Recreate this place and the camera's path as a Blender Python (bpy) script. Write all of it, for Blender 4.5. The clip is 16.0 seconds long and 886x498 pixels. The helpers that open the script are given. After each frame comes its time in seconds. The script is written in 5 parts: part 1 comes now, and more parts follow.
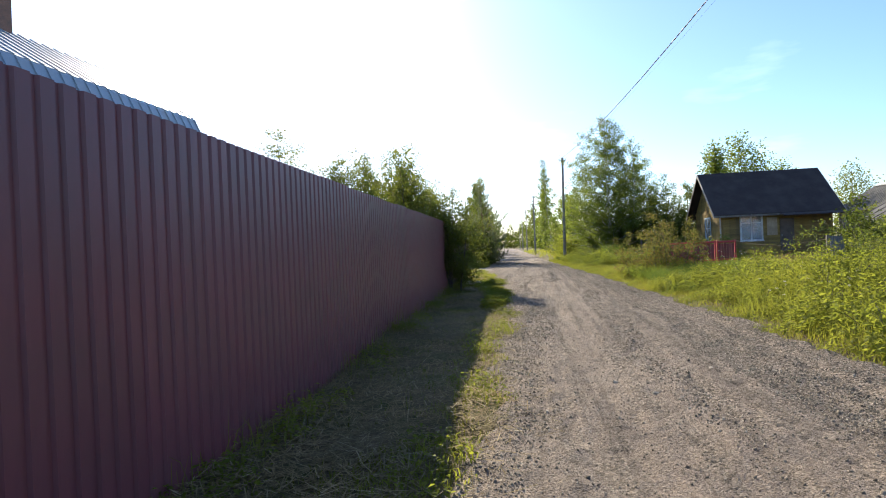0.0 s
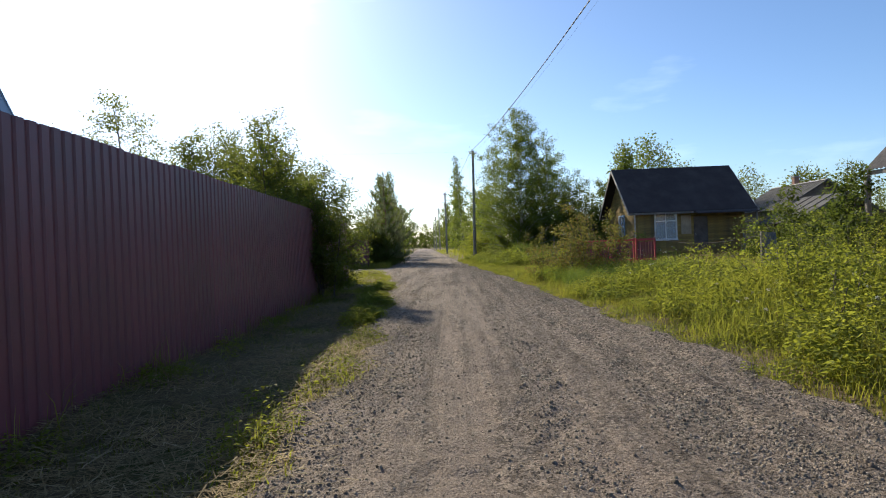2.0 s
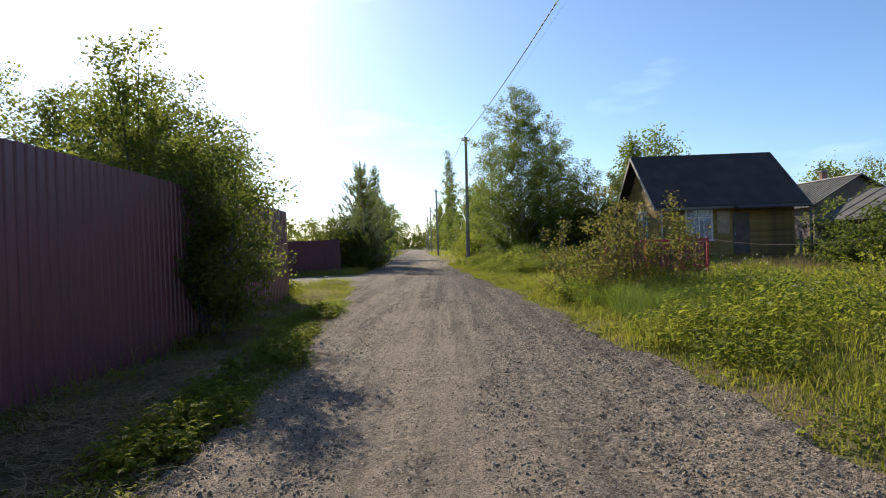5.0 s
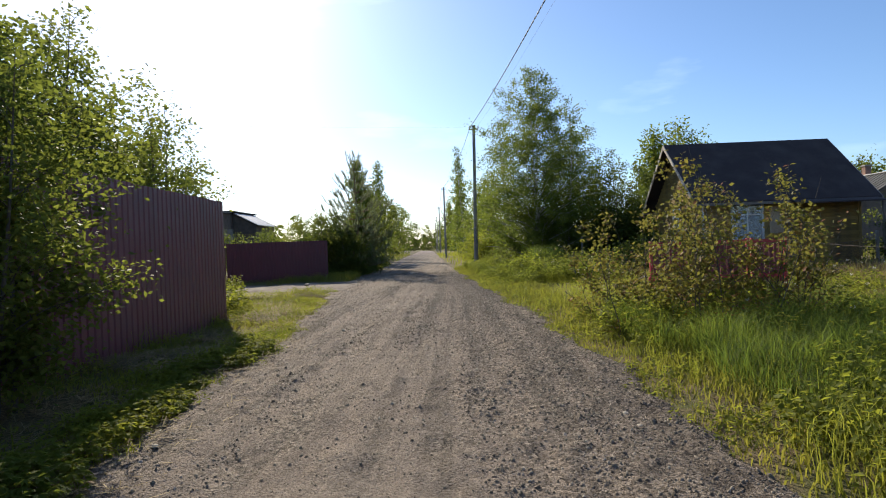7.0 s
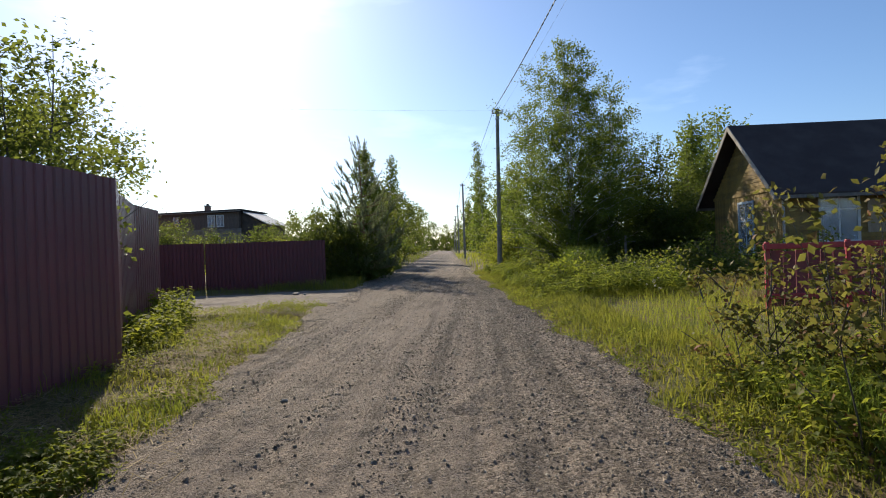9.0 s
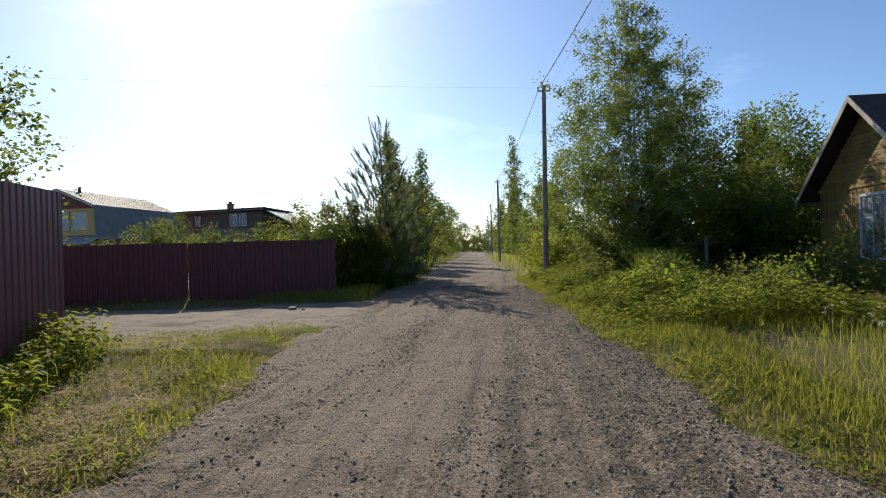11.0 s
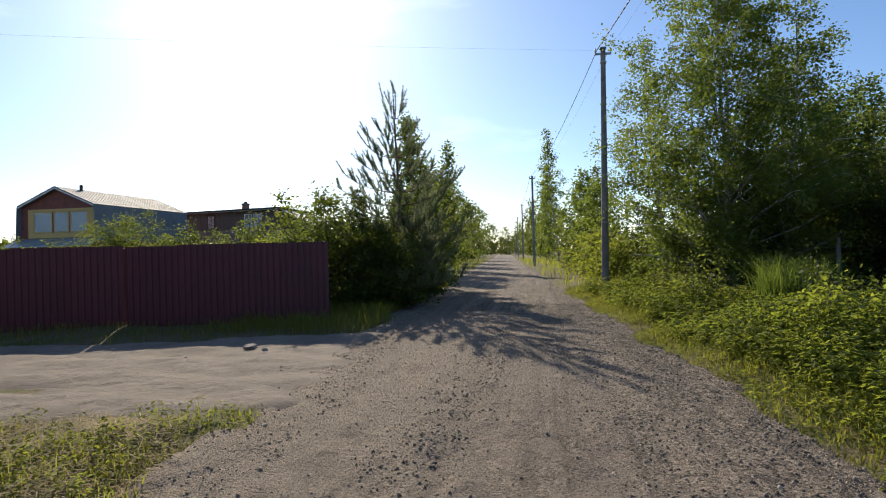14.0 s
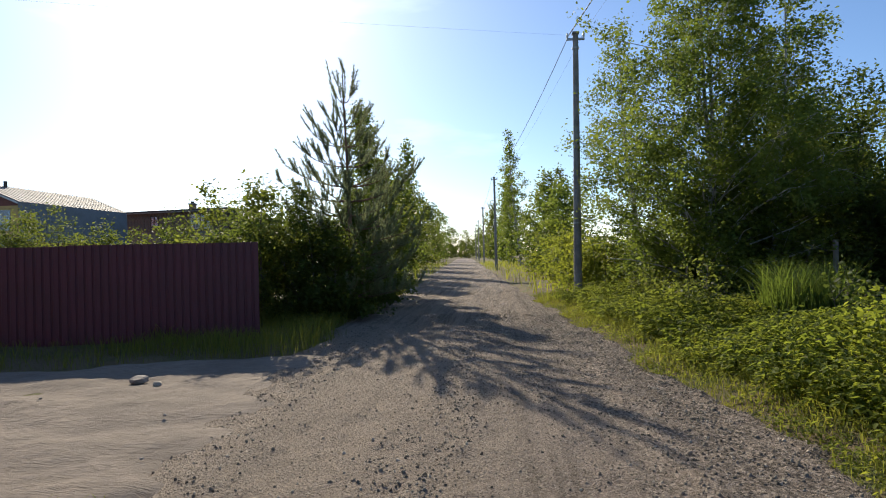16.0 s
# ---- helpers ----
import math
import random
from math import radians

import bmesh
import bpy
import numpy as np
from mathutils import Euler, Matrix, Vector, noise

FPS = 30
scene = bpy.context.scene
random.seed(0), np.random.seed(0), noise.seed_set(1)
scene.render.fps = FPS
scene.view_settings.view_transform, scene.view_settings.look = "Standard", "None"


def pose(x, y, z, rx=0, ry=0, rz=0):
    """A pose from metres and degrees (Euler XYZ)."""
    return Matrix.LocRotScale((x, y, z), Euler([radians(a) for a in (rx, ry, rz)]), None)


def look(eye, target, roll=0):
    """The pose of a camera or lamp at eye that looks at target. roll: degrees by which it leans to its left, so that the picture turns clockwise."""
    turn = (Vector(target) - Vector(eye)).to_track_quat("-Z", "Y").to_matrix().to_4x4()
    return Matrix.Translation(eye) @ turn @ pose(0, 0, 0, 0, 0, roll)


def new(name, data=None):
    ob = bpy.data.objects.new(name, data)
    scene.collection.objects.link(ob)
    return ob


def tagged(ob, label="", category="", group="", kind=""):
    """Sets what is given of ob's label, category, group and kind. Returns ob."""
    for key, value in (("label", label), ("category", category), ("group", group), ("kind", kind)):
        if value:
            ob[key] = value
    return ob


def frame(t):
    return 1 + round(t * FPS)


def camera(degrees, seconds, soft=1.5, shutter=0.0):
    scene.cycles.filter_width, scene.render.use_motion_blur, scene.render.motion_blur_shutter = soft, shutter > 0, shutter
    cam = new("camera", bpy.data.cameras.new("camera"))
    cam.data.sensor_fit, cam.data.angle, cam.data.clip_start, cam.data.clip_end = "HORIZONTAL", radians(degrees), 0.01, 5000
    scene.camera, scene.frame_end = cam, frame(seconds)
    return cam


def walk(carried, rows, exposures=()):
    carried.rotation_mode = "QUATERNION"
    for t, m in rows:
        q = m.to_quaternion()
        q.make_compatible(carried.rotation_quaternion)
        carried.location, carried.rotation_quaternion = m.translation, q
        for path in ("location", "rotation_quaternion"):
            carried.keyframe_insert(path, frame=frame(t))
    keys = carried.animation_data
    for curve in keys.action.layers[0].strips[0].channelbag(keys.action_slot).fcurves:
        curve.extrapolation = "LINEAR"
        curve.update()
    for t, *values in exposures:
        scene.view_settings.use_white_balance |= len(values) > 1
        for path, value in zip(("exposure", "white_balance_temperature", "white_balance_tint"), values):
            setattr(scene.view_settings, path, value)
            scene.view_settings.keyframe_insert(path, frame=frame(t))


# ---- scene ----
cam = camera(74.2, 16.0, soft=1.05)
METRES, EYE, TILT, LEAN, TURN = 30.2, 1.45, 6.2, 0.0, 9.2
ROWS = [
    (0.0, 0.0, 0.0, 0.0, -0.27, -6.35, 2.46),
    (0.5, 0.016, 0.0313, -0.0098, -4.98, -6.57, 1.84),
    (1.0, 0.0263, 0.0622, -0.0127, -7.8, -6.58, 1.52),
    (1.5, 0.0342, 0.096, -0.0156, -8.14, -6.63, 1.41),
    (2.0, 0.0401, 0.1287, -0.0196, -8.32, -6.59, 1.32),
    (2.5, 0.0474, 0.1625, -0.0225, -8.43, -6.61, 1.3),
    (3.0, 0.055, 0.1958, -0.0265, -8.63, -6.59, 1.27),
    (3.5, 0.0614, 0.2297, -0.0294, -8.99, -6.6, 1.17),
    (6.0, 0.0994, 0.3917, -0.0488, -8.5, -6.44, 1.24),
    (6.5, 0.1086, 0.4254, -0.0509, -8.12, -6.45, 1.25),
    (7.0, 0.1144, 0.4578, -0.0547, -7.77, -6.39, 1.26),
    (7.5, 0.1195, 0.4916, -0.0569, -7.47, -6.39, 1.23),
    (8.0, 0.1243, 0.5254, -0.0609, -6.8, -6.37, 1.29),
    (10.5, 0.1394, 0.7049, -0.0799, -4.09, -6.28, 1.31),
    (11.0, 0.14, 0.7403, -0.0833, -2.92, -6.18, 1.34),
    (11.5, 0.141, 0.7742, -0.0867, -2.39, -6.14, 1.41),
    (12.0, 0.1416, 0.8073, -0.0895, -1.59, -6.06, 1.41),
    (12.5, 0.1403, 0.8328, -0.088, -1.4, -5.96, 1.42),
    (13.0, 0.14, 0.8579, -0.0905, -0.72, -5.85, 1.4),
    (13.5, 0.1412, 0.8835, -0.0949, -0.61, -5.93, 1.5),
    (14.0, 0.1423, 0.9089, -0.0984, -0.33, -5.91, 1.51),
    (14.5, 0.1435, 0.929, -0.1008, -0.75, -5.84, 1.45),
    (15.0, 0.1438, 0.9465, -0.1028, -0.58, -5.72, 1.38),
    (15.5, 0.1446, 0.9625, -0.1042, -1.54, -5.76, 1.17),
    (16.0, 0.1457, 0.9761, -0.1059, -4.21, -5.67, 0.96),
]
EXPO = [(0.0, 1.08), (0.7, 0.74), (1.5, 0.5), (6.0, 0.56), (8.0, 0.42), (10.5, 0.25), (13.0, 0.3), (16.0, 0.44)]
walk(cam, [(t, pose(0, 0, EYE, TILT, LEAN, TURN) @ pose(METRES * x, METRES * y, METRES * z, 90 + pitch, roll, yaw)) for t, x, y, z, yaw, pitch, roll in ROWS], EXPO)

# ---- light ----
SUN_EL, SUN_AZ = radians(29), radians(-26.0)   # azimuth from +y towards +x
to_sun = Vector((math.sin(SUN_AZ) * math.cos(SUN_EL), math.cos(SUN_AZ) * math.cos(SUN_EL), math.sin(SUN_EL)))
world = bpy.data.worlds.new("world")
scene.world = world
world.use_nodes = True
wn = world.node_tree.nodes
sky = wn.new("ShaderNodeTexSky")
sky.sky_type = 'NISHITA'
sky.sun_disc = False
sky.sun_elevation, sky.sun_rotation = SUN_EL, SUN_AZ
sky.altitude, sky.air_density, sky.dust_density, sky.ozone_density = 50, 0.92, 0.6, 5.5
wn["Background"].inputs["Strength"].default_value = 0.116
# thin streaks of high cloud over the whole sky
wl = world.node_tree.links
at = wn.new("ShaderNodeTexCoord")
flat = wn.new("ShaderNodeMapping")
flat.inputs["Scale"].default_value = (2.2, 2.2, 9.0)
flat.inputs["Rotation"].default_value = (0.0, 0.0, 0.5)
wisp = wn.new("ShaderNodeTexNoise")
wisp.inputs["Scale"].default_value, wisp.inputs["Detail"].default_value, wisp.inputs["Roughness"].default_value = 1.3, 6.0, 0.55
thin = wn.new("ShaderNodeValToRGB")
thin.color_ramp.elements[0].position, thin.color_ramp.elements[1].position = 0.56, 0.80
thin.color_ramp.elements[1].color = (1.9, 1.9, 1.85, 1)
veil = wn.new("ShaderNodeMix")
veil.data_type, veil.blend_type = 'RGBA', 'ADD'
veil.inputs[0].default_value = 1.0
wl.new(at.outputs["Generated"], flat.inputs[0])
wl.new(flat.outputs[0], wisp.inputs["Vector"])
wl.new(wisp.outputs["Fac"], thin.inputs[0])
wl.new(sky.outputs[0], veil.inputs[6])
wl.new(thin.outputs[0], veil.inputs[7])
wl.new(veil.outputs[2], wn["Background"].inputs["Color"])
sun = new("sun", bpy.data.lights.new("sun", 'SUN'))
sun.data.energy, sun.data.angle, sun.data.color = 5.0, radians(0.53), (1.0, 0.89, 0.71)
sun.matrix_world = look((0, 0, 60), Vector((0, 0, 60)) - to_sun)


# ---- materials ----
def ramp(nt, fac, stops):
    r = nt.nodes.new("ShaderNodeValToRGB")
    el = r.color_ramp.elements
    while len(el) < len(stops):
        el.new(0.5)
    for e, (p, c) in zip(el, stops):
        e.position, e.color = p, (*c, 1)
    nt.links.new(fac, r.inputs[0])
    return r.outputs[0]


def noise_tex(nt, scale, detail=4.0, rough=0.6, stretch=None):
    tc = nt.nodes.new("ShaderNodeTexCoord").outputs["Object"]
    if stretch:
        mp = nt.nodes.new("ShaderNodeMapping")
        mp.inputs["Scale"].default_value = stretch
        nt.links.new(tc, mp.inputs[0])
        tc = mp.outputs[0]
    n = nt.nodes.new("ShaderNodeTexNoise")
    n.inputs["Scale"].default_value, n.inputs["Detail"].default_value, n.inputs["Roughness"].default_value = scale, detail, rough
    nt.links.new(tc, n.inputs["Vector"])
    return n.outputs["Fac"]


def mixc(nt, fac, a, b, mode='MIX'):
    m = nt.nodes.new("ShaderNodeMix")
    m.data_type, m.blend_type = 'RGBA', mode
    for sock, v in ((m.inputs[0], fac), (m.inputs[6], a), (m.inputs[7], b)):
        if isinstance(v, (int, float)):
            sock.default_value = v
        elif isinstance(v, tuple):
            sock.default_value = (*v, 1)
        else:
            nt.links.new(v, sock)
    return m.outputs[2]


def base_mat(name):
    m = bpy.data.materials.new(name)
    m.use_nodes = True
    return m, m.node_tree, m.node_tree.nodes["Principled BSDF"]


def surf(name, a, b, c=None, fine=30.0, coarse=2.0, rough=0.8, bump=0.3, metal=0.0, spec=0.4, stretch=None, vary=0.0, depth=0.01):
    """Two-scale surface: grain between a and b, stains towards c, bump from the grain, and a change of tone from piece to piece."""
    m, nt, p = base_mat(name)
    n1 = noise_tex(nt, fine, 5, 0.65, stretch)
    n2 = noise_tex(nt, coarse, 4, 0.6)
    col = ramp(nt, n1, [(0.3, a), (0.7, b)])
    if c:
        f = ramp(nt, n2, [(0.42, (0, 0, 0)), (0.68, (1, 1, 1))])
        col = mixc(nt, f, col, c)
    if vary:
        oi = nt.nodes.new("ShaderNodeObjectInfo").outputs["Random"]
        v = ramp(nt, oi, [(0.0, (1 - vary,) * 3), (1.0, (1 + vary * 0.6,) * 3)])
        col = mixc(nt, 1.0, col, v, 'MULTIPLY')
    nt.links.new(col, p.inputs["Base Color"])
    p.inputs["Roughness"].default_value, p.inputs["Metallic"].default_value = rough, metal
    p.inputs["Specular IOR Level"].default_value = spec
    if bump:
        bp = nt.nodes.new("ShaderNodeBump")
        bp.inputs["Strength"].default_value, bp.inputs["Distance"].default_value = bump, depth
        nt.links.new(n1, bp.inputs["Height"])
        nt.links.new(bp.outputs[0], p.inputs["Normal"])
    return m


def leaf_mat(name, a, b, through_col, amount=0.45, rough=0.5, coarse=0.6, dry=None, turned=0.85):
    """Leaves and blades: a tone for each leaf, patches over the crown, and light that comes through."""
    m, nt, p = base_mat(name)
    rnd = nt.nodes.new("ShaderNodeNewGeometry").outputs["Random Per Island"]
    stops = [(0.0, a), (turned, b)] + ([(1.0, dry)] if dry else [])
    col = ramp(nt, rnd, stops)
    n2 = noise_tex(nt, coarse, 3, 0.6)
    tone = ramp(nt, n2, [(0.3, (0.66, 0.72, 0.68)), (0.7, (1.3, 1.2, 1.05))])
    col = mixc(nt, 1.0, col, tone, 'MULTIPLY')
    nt.links.new(col, p.inputs["Base Color"])
    p.inputs["Roughness"].default_value = min(0.9, rough + 0.2)
    p.inputs["Specular IOR Level"].default_value = 0.16
    tr = nt.nodes.new("ShaderNodeBsdfTranslucent")
    nt.links.new(mixc(nt, 1.0, tone, through_col, 'MULTIPLY'), tr.inputs["Color"])
    mx = nt.nodes.new("ShaderNodeMixShader")
    mx.inputs[0].default_value = amount
    nt.links.new(p.outputs[0], mx.inputs[1])
    nt.links.new(tr.outputs[0], mx.inputs[2])
    nt.links.new(mx.outputs[0], nt.nodes["Material Output"].inputs["Surface"])
    return m


def gravel_mat():
    """Grey-brown gravel road: pebbles in cells, packed earth in the wheel tracks, dusty patches."""
    m, nt, p = base_mat("gravel_road")
    tc = nt.nodes.new("ShaderNodeTexCoord").outputs["Object"]
    vor = nt.nodes.new("ShaderNodeTexVoronoi")
    vor.inputs["Scale"].default_value = 40
    nt.links.new(tc, vor.inputs["Vector"])
    vor2 = nt.nodes.new("ShaderNodeTexVoronoi")
    vor2.inputs["Scale"].default_value = 78
    nt.links.new(tc, vor2.inputs["Vector"])
    bw = nt.nodes.new("ShaderNodeRGBToBW")
    nt.links.new(vor.outputs["Color"], bw.inputs[0])
    pebble = ramp(nt, bw.outputs[0], [(0.2, (0.100, 0.080, 0.062)), (0.5, (0.24, 0.193, 0.150)), (0.8, (0.38, 0.312, 0.246))])
    earth = ramp(nt, noise_tex(nt, 60, 5, 0.7), [(0.32, (0.16, 0.125, 0.099)), (0.66, (0.40, 0.322, 0.256))])
    worn = ramp(nt, noise_tex(nt, 1.0, 6, 0.7, (2.6, 0.45, 1)), [(0.40, (0, 0, 0)), (0.54, (1, 1, 1))])
    # coarser grey gravel lies along the right-hand side
    lane = nt.nodes.new("ShaderNodeVectorMath")
    lane.operation = 'DOT_PRODUCT'
    lane.inputs[1].default_value = (1.0, 0.04, 0.0)
    nt.links.new(tc, lane.inputs[0])
    side = nt.nodes.new("ShaderNodeMapRange")
    side.interpolation_type = 'SMOOTHSTEP'
    for key, val in (("From Min", 1.2), ("From Max", 2.7), ("To Min", 1.0), ("To Max", 0.12)):
        side.inputs[key].default_value = val
    nt.links.new(lane.outputs["Value"], side.inputs["Value"])
    keep = nt.nodes.new("ShaderNodeMath")
    keep.operation = 'MULTIPLY'
    nt.links.new(worn, keep.inputs[0])
    nt.links.new(side.outputs[0], keep.inputs[1])
    worn = keep.outputs[0]
    col = mixc(nt, worn, pebble, earth)
    # long tyre tracks: packed pale dust and dark loose ridges
    tyre = noise_tex(nt, 1.0, 4, 0.7, (4.2, 0.13, 1))
    col = mixc(nt, 1.0, col, ramp(nt, tyre, [(0.34, (0.56, 0.55, 0.54)), (0.48, (0.98, 0.98, 0.98)), (0.64, (1.25, 1.22, 1.18))]), 'MULTIPLY')
    dust = ramp(nt, noise_tex(nt, 0.45, 4, 0.6), [(0.45, (0, 0, 0)), (0.75, (0.6, 0.6, 0.6))])
    dim = nt.nodes.new("ShaderNodeMath")
    dim.operation = 'MULTIPLY'
    nt.links.new(dust, dim.inputs[0])
    nt.links.new(side.outputs[0], dim.inputs[1])
    col = mixc(nt, dim.outputs[0], col, (0.38, 0.312, 0.246))
    # sand carried in from the side track
    xyz = nt.nodes.new("ShaderNodeSeparateXYZ")
    nt.links.new(tc, xyz.inputs[0])

    def span(sock, a, b):
        mr = nt.nodes.new("ShaderNodeMapRange")
        mr.interpolation_type = 'SMOOTHSTEP'
        mr.inputs["From Min"].default_value, mr.inputs["From Max"].default_value = a, b
        nt.links.new(sock, mr.inputs["Value"])
        return mr.outputs[0]

    def times(a, b):
        mu = nt.nodes.new("ShaderNodeMath")
        mu.operation = 'MULTIPLY'
        nt.links.new(a, mu.inputs[0])
        nt.links.new(b, mu.inputs[1])
        return mu.outputs[0]

    spread = times(times(span(xyz.outputs[0], 0.6, -1.6), span(xyz.outputs[1], 27.0, 33.0)), span(xyz.outputs[1], 43.0, 38.0))
    wob = ramp(nt, noise_tex(nt, 1.6, 5, 0.65), [(0.25, (0.72, 0.72, 0.72)), (0.6, (1, 1, 1))])
    col = mixc(nt, times(spread, wob), col, ramp(nt, noise_tex(nt, 45, 5, 0.65), [(0.3, (0.24, 0.19, 0.142)), (0.7, (0.40, 0.32, 0.243))]))
    nt.links.new(col, p.inputs["Base Color"])
    p.inputs["Roughness"].default_value = 0.9
    p.inputs["Specular IOR Level"].default_value = 0.25
    h = nt.nodes.new("ShaderNodeMath")
    h.operation = 'ADD'
    nt.links.new(vor.outputs["Distance"], h.inputs[0])
    nt.links.new(vor2.outputs["Distance"], h.inputs[1])
    bp = nt.nodes.new("ShaderNodeBump")
    bp.inputs["Strength"].default_value, bp.inputs["Distance"].default_value, bp.invert = 1.0, 0.03, True
    nt.links.new(h.outputs[0], bp.inputs["Height"])
    bp2 = nt.nodes.new("ShaderNodeBump")
    bp2.inputs["Strength"].default_value, bp2.inputs["Distance"].default_value = 0.8, 0.06
    nt.links.new(noise_tex(nt, 9, 7, 0.75), bp2.inputs["Height"])
    nt.links.new(bp.outputs[0], bp2.inputs["Normal"])
    nt.links.new(bp2.outputs[0], p.inputs["Normal"])
    return m


def ground_mat():
    m, nt, p = base_mat("verge_soil")
    n1 = noise_tex(nt, 35, 6, 0.7)
    soil = ramp(nt, n1, [(0.3, (0.08, 0.060, 0.034)), (0.7, (0.24, 0.18, 0.10))])
    green = ramp(nt, noise_tex(nt, 55, 4, 0.7), [(0.3, (0.05, 0.065, 0.016)), (0.7, (0.14, 0.15, 0.045))])
    col = mixc(nt, ramp(nt, noise_tex(nt, 1.3, 5, 0.65), [(0.45, (0, 0, 0)), (0.65, (1, 1, 1))]), soil, green)
    nt.links.new(col, p.inputs["Base Color"])
    p.inputs["Roughness"].default_value = 0.95
    p.inputs["Specular IOR Level"].default_value = 0.2
    bp = nt.nodes.new("ShaderNodeBump")
    bp.inputs["Strength"].default_value, bp.inputs["Distance"].default_value = 0.8, 0.04
    nt.links.new(n1, bp.inputs["Height"])
    nt.links.new(bp.outputs[0], p.inputs["Normal"])
    return m


def glass_mat():
    m, nt, p = base_mat("window_glass")
    p.inputs["Base Color"].default_value = (0.86, 0.89, 0.91, 1)
    p.inputs["Roughness"].default_value = 0.03
    p.inputs["Transmission Weight"].default_value = 0.75
    p.inputs["IOR"].default_value = 1.45
    return m


M_ROAD, M_GROUND, M_GLASS = gravel_mat(), ground_mat(), glass_mat()
M_SAND = surf("sandy_track", (0.15, 0.119, 0.090), (0.285, 0.230, 0.178), (0.165, 0.132, 0.102), 24, 1.1, 0.95, 0.8, stretch=(0.22, 2.6, 1), depth=0.025)
M_STONE = leaf_mat("gravel_stone", (0.096, 0.083, 0.071), (0.245, 0.213, 0.180), (0.0, 0.0, 0.0), 0.0, 0.8, 3.0, dry=(0.43, 0.385, 0.34))
M_SLAB = surf("broken_concrete", (0.20, 0.165, 0.14), (0.36, 0.31, 0.265), None, 40, 3, 0.9, 0.5)
# tall fence maroon, its base colour lightened to stand in for lens glare
M_FENCE_GLARE = surf("maroon_steel_glare_lift", (0.165, 0.044, 0.056), (0.195, 0.054, 0.067), (0.145, 0.052, 0.060), 14, 1.2, 0.42, 0.06, spec=0.5, vary=0.10, stretch=(1, 1, 0.15))
# darker copy of the fence maroon, without that glare lift, for the low fence
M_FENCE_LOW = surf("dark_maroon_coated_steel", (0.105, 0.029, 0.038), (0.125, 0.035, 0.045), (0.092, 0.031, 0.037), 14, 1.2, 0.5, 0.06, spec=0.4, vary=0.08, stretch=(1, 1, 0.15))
M_FENCE_B = surf("maroon_rail", (0.09, 0.022, 0.026), (0.11, 0.03, 0.03), None, 20, 2, 0.6, 0.1)
M_OCHRE = surf("ochre_painted_board", (0.26, 0.165, 0.045), (0.42, 0.28, 0.08), (0.17, 0.115, 0.05), 18, 1.6, 0.75, 0.35, stretch=(1, 1, 6), vary=0.22)
M_FELT = surf("tar_paper_roof", (0.030, 0.020, 0.019), (0.050, 0.036, 0.034), (0.060, 0.046, 0.043), 60, 1.0, 0.85, 0.3)
M_TRIMW = surf("old_white_paint", (0.62, 0.63, 0.62), (0.78, 0.78, 0.76), (0.50, 0.49, 0.45), 22, 3, 0.6, 0.2)
M_BLUE = surf("pale_blue_paint", (0.34, 0.46, 0.60), (0.46, 0.58, 0.70), (0.36, 0.40, 0.42), 22, 3, 0.6, 0.2)
M_CURTAIN = surf("white_curtain", (0.38, 0.40, 0.42), (0.62, 0.63, 0.63), None, 8, 2, 0.9, 0.2, stretch=(6, 6, 0.4))
# near-black panel colour that stands in for the shade of a room
M_DARK = surf("unlit_room_panel", (0.02, 0.02, 0.02), (0.04, 0.038, 0.035), None, 8, 2, 0.9, 0.1)
M_RED = surf("red_painted_wood", (0.42, 0.035, 0.045), (0.55, 0.07, 0.08), (0.35, 0.06, 0.06), 22, 3, 0.55, 0.2, vary=0.1)
M_REDOLD = surf("faded_red_board", (0.20, 0.045, 0.05), (0.30, 0.08, 0.085), (0.16, 0.06, 0.06), 22, 3, 0.75, 0.2, vary=0.15)
M_SHEETR = surf("grey_sheet_roof", (0.17, 0.165, 0.165), (0.25, 0.24, 0.24), (0.14, 0.135, 0.13), 25, 0.8, 0.7, 0.1)
M_OLDSLATE = surf("old_dark_corrugated_sheet", (0.062, 0.061, 0.062), (0.115, 0.112, 0.108), (0.05, 0.052, 0.046), 30, 1.3, 0.9, 0.3)
M_GREYW = surf("weathered_wood", (0.16, 0.14, 0.12), (0.30, 0.27, 0.23), (0.12, 0.105, 0.09), 24, 2, 0.85, 0.4, stretch=(1, 1, 0.2), vary=0.15)
M_PALEW = surf("pale_bare_wood", (0.34, 0.31, 0.27), (0.50, 0.46, 0.40), (0.26, 0.23, 0.19), 24, 2, 0.85, 0.3, vary=0.12)
M_TAN = surf("tan_plank", (0.44, 0.33, 0.21), (0.60, 0.47, 0.32), (0.36, 0.27, 0.18), 20, 1.5, 0.8, 0.3, stretch=(1, 1, 0.2), vary=0.14)
M_SLATE = surf("grey_corrugated_sheet", (0.10, 0.088, 0.083), (0.20, 0.178, 0.165), (0.08, 0.073, 0.066), 30, 1.3, 0.85, 0.3)
M_PALE = surf("pale_metal_roof", (0.46, 0.44, 0.42), (0.60, 0.57, 0.54), (0.38, 0.36, 0.34), 25, 0.8, 0.5, 0.1, metal=0.2)
M_BLUEWALL = surf("blue_grey_sheet_wall", (0.15, 0.17, 0.19), (0.20, 0.22, 0.24), (0.14, 0.155, 0.165), 18, 1.5, 0.7, 0.1)
M_DARKW = surf("dark_brown_board", (0.06, 0.045, 0.035), (0.11, 0.085, 0.065), (0.05, 0.04, 0.035), 20, 2, 0.85, 0.3)
